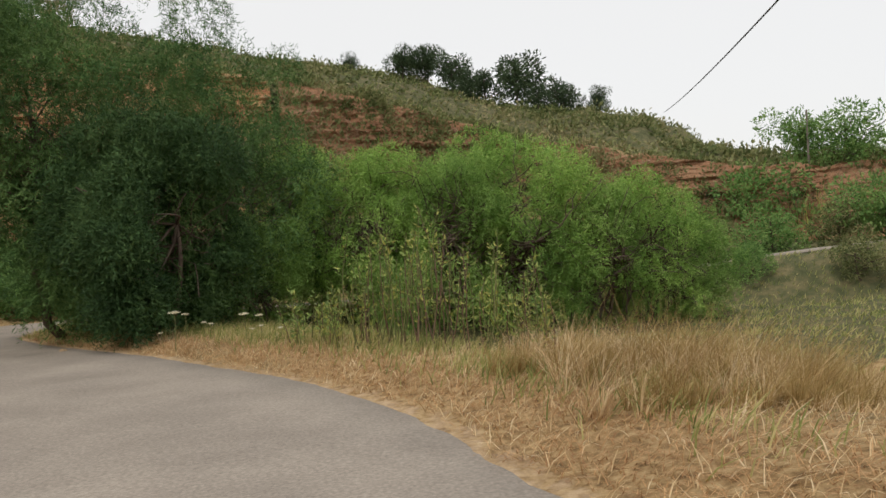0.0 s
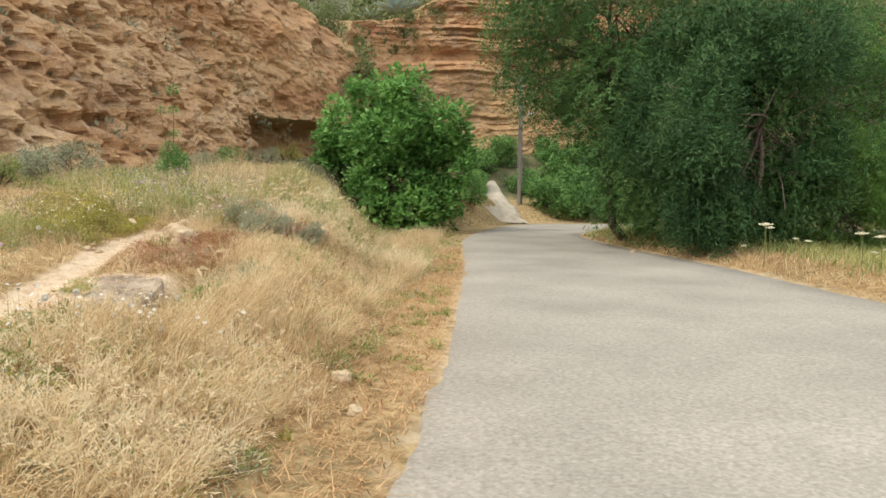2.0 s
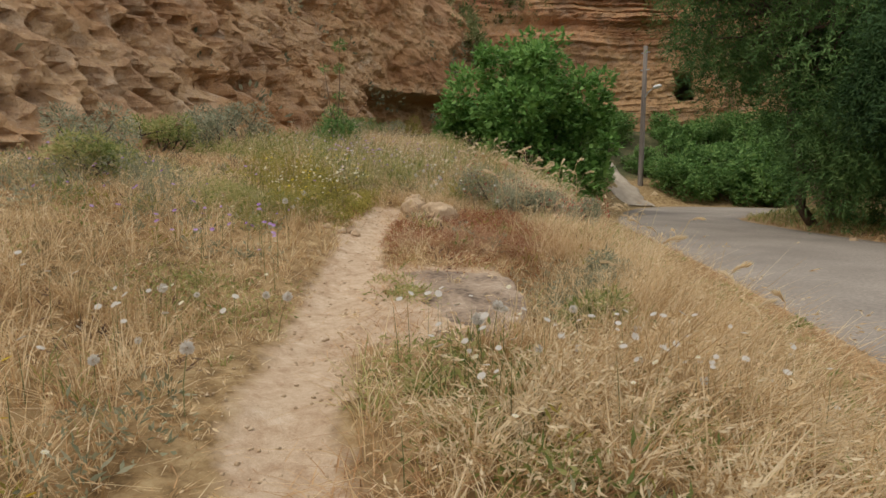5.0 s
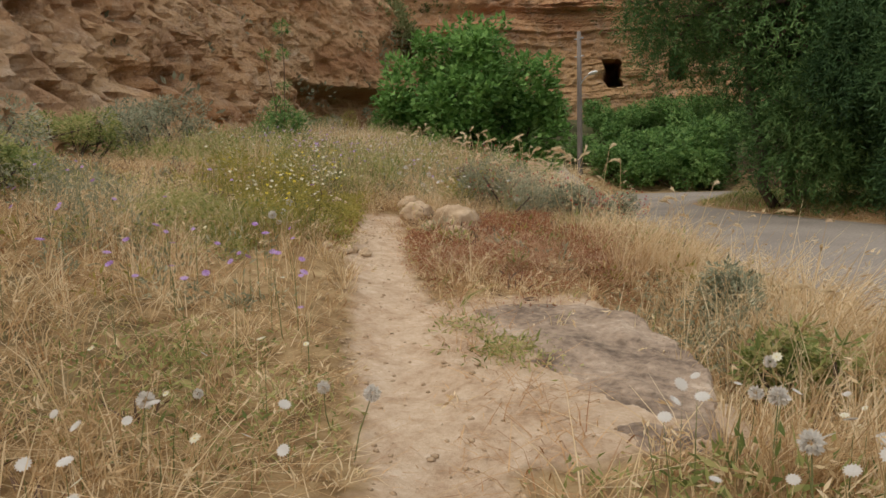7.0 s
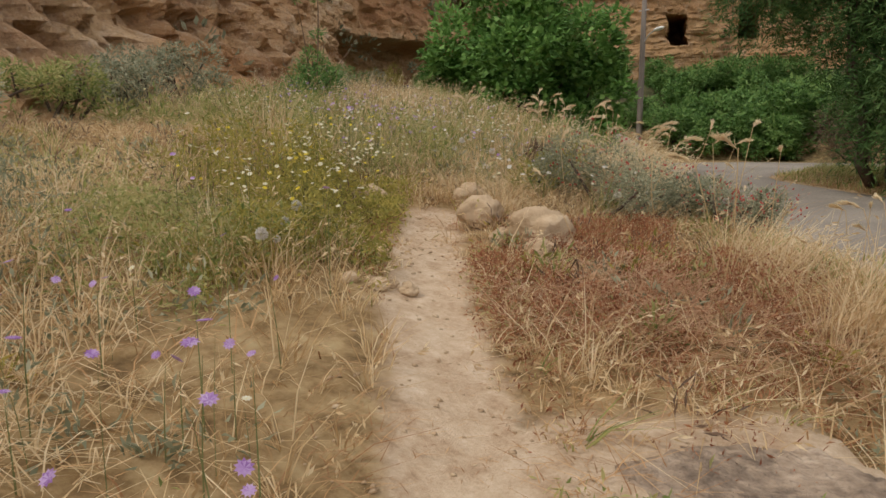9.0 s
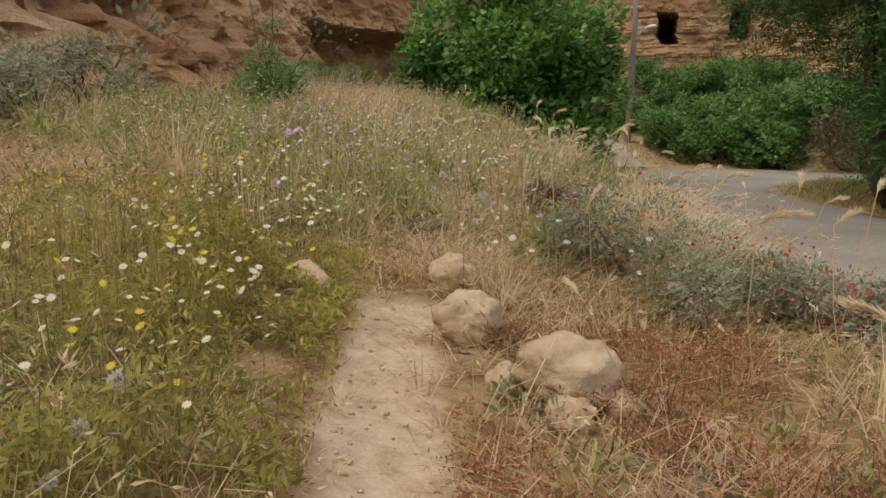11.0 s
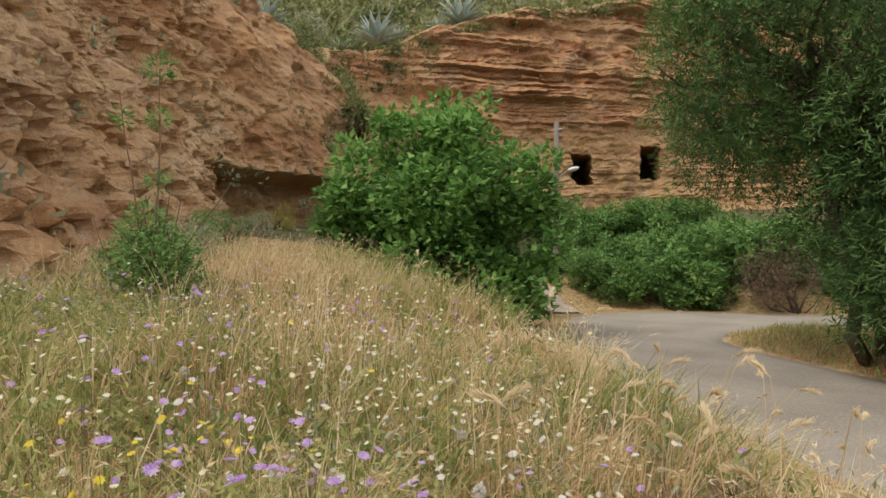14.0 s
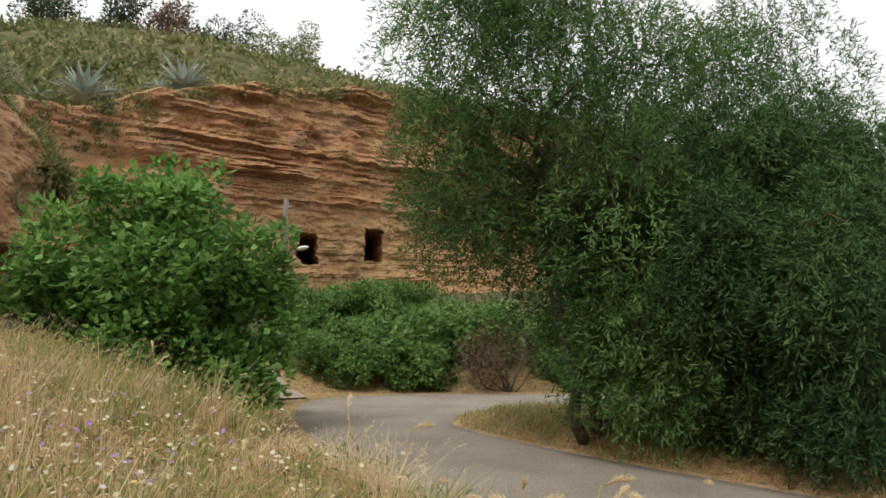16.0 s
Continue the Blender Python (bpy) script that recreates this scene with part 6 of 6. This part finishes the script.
def umbel(at):
    k = np.random.default_rng(95)
    e = thing("white_umbel", at, "white flat flower head on a green stalk", "flower", "white umbels by the lane")
    part("stalk", tubes("stalk", [[(0, 0, -0.05, 0.012), (0.03, 0, 0.5, 0.01), (0.0, 0.03, 1.0, 0.008)]], M_STALK, 5), None, e)
    n = 90
    c = np.stack([k.normal(0, 0.055, n), k.normal(0.03, 0.055, n), 1.0 + k.normal(0, 0.015, n)], 1)
    tagged(part("flower_head", leaves("flower_head", c, k.normal(0, 1, (n, 3)) * [1, 1, 0.2], k.normal(0, 1, (n, 3)), 0.05, 0.045, M_PETAL_W, 0), None, e, "flat white flower head"), kind="stuff")
    return e


u0 = umbel((-7.0, 18.9, ground_at(-7.0, 18.9)))
place(u0, [(-4.9, 18.0), (-4.6, 18.3), (-4.4, 17.8), (-4.7, 17.6), (-6.6, 19.8), (-6.2, 19.2), (-7.3, 20.4), (-3.9, 17.6), (-7.6, 19.6)], pr, 0.05, 0.45, 0.85, 6)

# ---- hill: scrub, agaves, pines ----


def hill_scrub():
    k = np.random.default_rng(31)

    def odds(x, y):
        dc, ac, sc = nearest(x, y, cliff_line)
        back = np.interp(ac, np.arange(len(cliff_line)), cliff_line[:, 4])
        s = dc * sc - back
        clear = np.min([np.hypot(x - ax, y - ay) for ax, ay in ((-37.4, 39.2), (-34.4, 43.3), (-42.9, 36.1), (-36.2, 38.2), (-33.4, 42.4))], axis=0)
        return smooth(1.3, 2.2, clear) * smooth(-0.2, 0.8, s) * (1 - smooth(55, 70, s)) * (0.35 + 0.65 * patchy(x, y, 35, 0.14, 0.4, 0.58)) * (0.25 + 0.75 * np.exp(-np.maximum(s, 0) / 16))

    x, y = scatter(k, 6000, (-95, 60, -5, 125), odds)
    n, per = len(x), 19
    r = 0.6 + 1.2 * k.random(n) ** 2
    d = unit(k.normal(0, 1, (n * per, 3)))
    d[:, 2] = np.abs(d[:, 2])
    c = np.repeat(np.stack([x, y, crest_at(x, y) - 0.1], 1), per, 0) + d * (np.repeat(r, per) * (0.5 + 0.5 * k.random(n * per)))[:, None] * [1, 1, 0.75]
    size = 0.2 + 0.3 * smooth(24, 42, np.hypot(c[:, 0] + 13, c[:, 1] - 7))
    me = leaves("hill_scrub", c, d + k.normal(0, 0.6, d.shape), k.normal(0, 1, d.shape), size, size * 0.54, M_SCRUB, 0.2)
    return tagged(new("hill_scrub", me), "low olive and brown scrub covering the hill", "scrub", kind="stuff")


hill_scrub()


def cliff_tufts(name, first, last, count, size, leaf, material, label, seed, low=0.0):
    """Tufts and bushes that cling to ledges of the rock wall."""
    k = np.random.default_rng(seed)
    line = spline(CLIFF[first:last], 0.5)
    tang = unit(np.gradient(line[:, :2], axis=0))
    out = np.stack([tang[:, 1], -tang[:, 0]], 1)
    i = k.integers(0, len(line), count)
    v = low + (0.97 - low) * k.random(count) ** 0.8
    z = line[i, 2] + (line[i, 3] - line[i, 2]) * v
    p = np.stack([line[i, 0] - out[i, 0] * line[i, 4] * v ** 0.75, line[i, 1] - out[i, 1] * line[i, 4] * v ** 0.75, z], 1)
    per = 34
    d = unit(k.normal(0, 1, (count * per, 3)))
    c = np.repeat(p, per, 0) + d * np.repeat(size * (0.3 + k.random(count) ** 2), per)[:, None]
    me = leaves(name, c, d + [0, 0, 0.4], k.normal(0, 1, d.shape), leaf, leaf * 0.5, material, 0.1)
    return tagged(new(name, me), label, "vegetation", kind="stuff")


cliff_tufts("cliff_tufts", 2, 11, 170, 0.38, 0.2, M_GREYLEAF, "grey-green tufts clinging to the rock", 36)
cliff_tufts("ledge_scrub", 9, 14, 130, 0.45, 0.2, M_SCRUB, "olive scrub on the upper ledges of the cliff", 39, 0.72)
cliff_tufts("crest_scrub", 12, 19, 150, 0.4, 0.2, M_SCRUB, "olive scrub along the crest of the cliff", 40, 0.93)
cliff_tufts("bank_scrub", 18, 22, 620, 1.2, 0.4, M_SCRUB, "olive scrub over the far rock bank", 37)
cliff_tufts("bank_scrub", 21, 26, 420, 0.9, 0.34, M_SCRUB, "olive scrub over the red bank", 38)


def agave(at, size):
    """A rosette of stiff pointed leaves, thick and hollow along the middle."""
    e = thing("agave", at, "grey-blue agave rosette on the edge of the cliff", "agave", "agaves above the cliff")
    n = 26
    k = np.random.default_rng(44)
    seg, nv = 8, 6
    t = np.linspace(0, 1, seg)
    w = 0.13 * np.sin(np.pi * (0.12 + 0.88 * t) ** 0.7) * (1 - t ** 5) + 0.01
    x = np.linspace(-1, 1, nv)
    top = np.stack([np.repeat(t * 1.15, nv).reshape(seg, nv), w[:, None] * x[None], 0.05 * (x ** 2)[None] * (1 - t)[:, None] + 0 * t[:, None]], 2)
    low = top - [[[0, 0, 0.03]]] * (1 - (x ** 2))[None, :, None] - [[[0, 0, 0.008]]]
    v = np.concatenate([top.reshape(-1, 3), low.reshape(-1, 3)])
    v[:, 2] -= 0.10 * v[:, 0] ** 2
    f = []
    for i in range(seg - 1):
        for j in range(nv - 1):
            a = i * nv + j
            f += [(a, a + nv, a + nv + 1, a + 1), (a + seg * nv, a + 1 + seg * nv, a + nv + 1 + seg * nv, a + nv + seg * nv)]
        for j in (0, nv - 1):
            a = i * nv + j
            f.append((a, a + nv, a + nv + seg * nv, a + seg * nv))
    me = poly_mesh("leaf", v, f, M_AGAVE, True)
    for i in range(n):
        leaf = new("leaf", me)
        leaf.parent = e
        leaf.matrix_local = pose(0, 0, 0.05, 0, -(8 + 72 * (i / n) + k.normal(0, 5)), i * 137.5) @ Matrix.Scale(size * (0.75 + 0.35 * k.random()), 4)
    return e


def hill_z(x, y):
    return float(crest_at(x, y)[0])


a0 = agave((-37.4, 39.2, hill_z(-37.4, 39.2) + 0.15), 1.75)
for ax, ay, k in ((-34.4, 43.3, 0.95), (-42.9, 36.1, 0.85), (-39.4, 38.7, 0.5), (-36.6, 40.2, 0.4), (-35.2, 42.4, 0.45)):
    c = copy_thing(a0, pose(ax, ay, hill_z(ax, ay) + 0.1, 0, 0, 70 * k))
    c.scale = (k, k, k)


def pine(at, tall, seed, label, spread=0.42, material=None, name="pine_tree", low=0.2):
    k = np.random.default_rng(seed)
    e = thing(name, at, label, "tree", "trees on the hilltop")
    blobs = [(k.normal(0, tall * spread * 0.45), k.normal(0, tall * spread * 0.45), tall * (low + (1 - low) * (0.15 + 0.8 * k.random())), tall * 0.27 * (0.8 + 0.5 * k.random())) for _ in range(15)]
    part("trunk", tubes("trunk", [limb(k, (0, 0, -0.4), (k.normal(0, 0.2), 0, tall * 0.75), 0.03 * tall, 0.012 * tall, 0.04)] + [limb(k, (0, 0, b[2] * 0.7), b[:3], 0.012 * tall, 0.02, 0.1, 5) for b in blobs], M_BARK, 6), None, e)
    p, d = in_blobs(k, blobs, 3600, 0.4)
    part("crown", leaves("crown", p, d + k.normal(0, 0.5, p.shape), k.normal(0, 1, p.shape), 0.075 * tall, 0.036 * tall, material or M_PINE, 0.1), None, e)
    return e


HILL_TREES = [(-5.9, 89.6, 3.6), (0.2, 91.0, 4.8), (4.2, 90.2, 3.6), (8.2, 91.2, 6.2), (13.4, 88.6, 4.4), (-12.0, 88.0, 2.2), (17.4, 87.0, 2.6), (-3.0, 92.0, 4.4), (2.0, 88.0, 3.0), (10.5, 87.5, 3.2)]
for i, (px, py, tall) in enumerate(HILL_TREES):
    pine((px, py, hill_z(px, py)), tall, 300 + i, "dark green pine on the hilltop")
for i, (px, py, tall, m) in enumerate([(-64.0, 66.5, 4.6, M_PINE), (-58.0, 71.5, 5.2, M_PINE), (-52.5, 72.5, 5.0, M_DEADBUSH), (-41.0, 75.0, 4.0, M_SCRUB), (-49.5, 75.0, 4.6, M_PINE), (-35.2, 29.6, 1.8, M_SCRUB), (-36.2, 31.6, 1.7, M_SCRUB), (-37.2, 33.4, 1.6, M_GREYLEAF)]):
    pine((px, py, hill_z(px, py)), tall, 320 + i, "rounded bushy tree on the ridge", 0.75, m, "ridge_tree", -0.1)
for i, (px, py, tall, m) in enumerate([(18.5, 61.5, 4.0, M_PINE), (23.5, 59.5, 5.0, M_BRAMBLE), (26.5, 58.0, 3.6, M_PINE), (30.5, 57.5, 4.4, M_BRAMBLE), (34.5, 54.0, 4.5, M_PINE), (21.0, 60.5, 3.2, M_SCRUB), (15.0, 63.5, 3.4, M_SCRUB), (28.5, 60.0, 3.8, M_BRAMBLE), (38.5, 51.0, 4.4, M_PINE), (24.8, 58.6, 5.6, M_BRAMBLE), (21.8, 59.0, 4.2, M_BRAMBLE), (19.6, 60.4, 3.6, M_SCRUB)]):
    pine((px, py, hill_z(px, py)), tall, 340 + i, "bushy green tree on top of the red bank", 0.75, m, "bank_tree", -0.1)
for i, (px, py, tall, m) in enumerate([(17.5, 49.5, 2.4, M_SCRUB), (20.5, 48.2, 3.2, M_BRAMBLE), (24.0, 46.6, 2.6, M_SCRUB), (26.5, 45.8, 4.0, M_BRAMBLE), (12.0, 42.5, 2.2, M_SCRUB), (16.0, 41.0, 1.8, M_BRAMBLE), (21.0, 38.5, 2.0, M_SCRUB), (9.5, 39.0, 2.4, M_BRAMBLE), (14.5, 51.5, 3.0, M_SCRUB), (10.5, 51.5, 4.2, M_BRIGHT), (6.0, 50.0, 5.0, M_BRIGHT)]):
    pine((px, py, ground_at(px, py)), tall, 360 + i, "scrubby green bush in the dip by the side road", 0.75, m, "valley_bush", -0.1)


def reed_stand(at, radius, tall, seed):
    """A stand of tall canes: upright blades that lean and nod at their tips."""
    k = np.random.default_rng(seed)
    e = thing("reed_stand", at, "tall pale green and straw-coloured reeds on the red bank", "reeds", "reeds on the red bank")
    for name, material, n in (("dry_canes", M_GOLD, 520), ("green_canes", M_WEED, 520)):
        q = k.normal(0, radius * 0.45, (n, 2))
        base = np.stack([q[:, 0], q[:, 1], np.full(n, -0.2)], 1)
        way = np.stack([k.normal(0, 0.12, n), k.normal(0, 0.12, n), np.ones(n)], 1)
        tagged(part(name, leaves(name, base, way, k.normal(0, 1, (n, 3)), tall * (0.6 + 0.4 * k.random(n)), 0.11, material, 0.06), None, e), kind="stuff")


for i, (px, py, tall) in enumerate([(27.0, 57.2, 4.2), (29.2, 57.0, 4.8), (31.4, 56.0, 4.6), (33.2, 55.0, 4.4)]):
    reed_stand((px, py, hill_z(px, py)), 1.7, tall, 400 + i)

# ---- lamp post, cables, concrete ----


def lamp_post():
    bx, by = -25.76, 37.27
    z0 = ground_at(bx, by)
    h = 7.5 - z0
    e = thing("street_lamp", (bx, by, z0), "weathered wooden post with a small white street lamp", "street lamp")
    part("pole", tubes("pole", [[(0, 0, -0.4, 0.15), (0, 0, h * 0.5, 0.13), (0, 0, h, 0.105), (0, 0, h + 0.01, 0.02)]], M_WOODPOLE, 12), None, e)
    az = 5.25 - z0
    part("bracket", tubes("bracket", [[(0.08, -0.03, az - 0.45, 0.025), (0.35, -0.14, az - 0.15, 0.025), (0.75, -0.33, az + 0.02, 0.025)]], M_METAL, 8), None, e, "curved metal bracket")
    bm = bmesh.new()
    bmesh.ops.create_uvsphere(bm, u_segments=16, v_segments=10, radius=1.0)
    bmesh.ops.scale(bm, vec=(0.34, 0.15, 0.09), verts=bm.verts)
    lamp = part("lamp_head", bm, M_WHITE, e, "white enamelled lamp head")
    lamp.location, lamp.rotation_euler = (0.98, -0.43, az + 0.05), (0, -0.12, -0.42)
    for k in range(2):
        part("insulator_arm", tubes("insulator_arm", [[(-0.3, 0.1, h - 0.35 - 0.9 * k, 0.03), (0.3, -0.1, h - 0.35 - 0.9 * k, 0.03)]], M_METAL, 6), None, e)


lamp_post()


def cable(name, a, b, sag, label):
    t = np.linspace(0, 1, 24)
    p = np.array(a)[None] * (1 - t)[:, None] + np.array(b)[None] * t[:, None]
    p[:, 2] -= sag * 4 * t * (1 - t)
    return tagged(new(name, tubes(name, [np.hstack([p, np.full((24, 1), 0.022)])], M_CABLE, 6)), label, "cable")


cable("overhead_cable", (16.6, 57.2, 11.6), (6.6, 11.6, 6.75), 0.25, "black overhead cable crossing the sky")
e = thing("utility_pole", (27.8, 57.9, hill_z(27.8, 57.9)), "slim grey utility pole on the red bank", "pole")
part("pole", tubes("pole", [[(0, 0, -0.3, 0.1), (0, 0, 3.0, 0.09), (0, 0, 11.3 - hill_z(27.8, 57.9), 0.07)]], M_WOODPOLE, 8), None, e)
e = thing("white_marker_post", (17.6, 50.6, ground_at(17.6, 50.6)), "short white marker post by the side road", "post")
part("post", tubes("post", [[(0, 0, -0.2, 0.08), (0, 0, 1.3, 0.08), (0, 0, 1.34, 0.04)]], M_WHITE, 8), None, e)


def ramp():
    """Pale concrete apron that climbs from the lane beside the lamp post."""
    nu, nv = 40, 12
    u, v = np.meshgrid(np.linspace(0, 1, nu), np.linspace(-1, 1, nv), indexing="ij")
    half = (1.5 - 1.05 * u) * (1 + 0.5 * (fbm(u * 9, v * 0.5 + 3, seed=92, octaves=3) - 0.5))
    x = -24.4 - 3.4 * u - 0.8 * u * u + half * v * 0.75
    y = 34.0 + 3.6 * u + 0.6 * u * u + half * v * 0.66
    z = np.maximum(lay(x, y), -0.75 + 2.2 * u ** 1.2) + 0.05 + 0.25 * (fbm(x * 1.5, y * 1.5, seed=91) - 0.5) - 0.5 * np.abs(v) ** 5
    return tagged(new("concrete_ramp", grid_mesh("concrete_ramp", np.stack([x.ravel(), y.ravel(), z.ravel()], 1), nu, nv, M_CONCRETE)), "pale worn concrete ramp beside the lane", "ramp", kind="structure")


ramp()
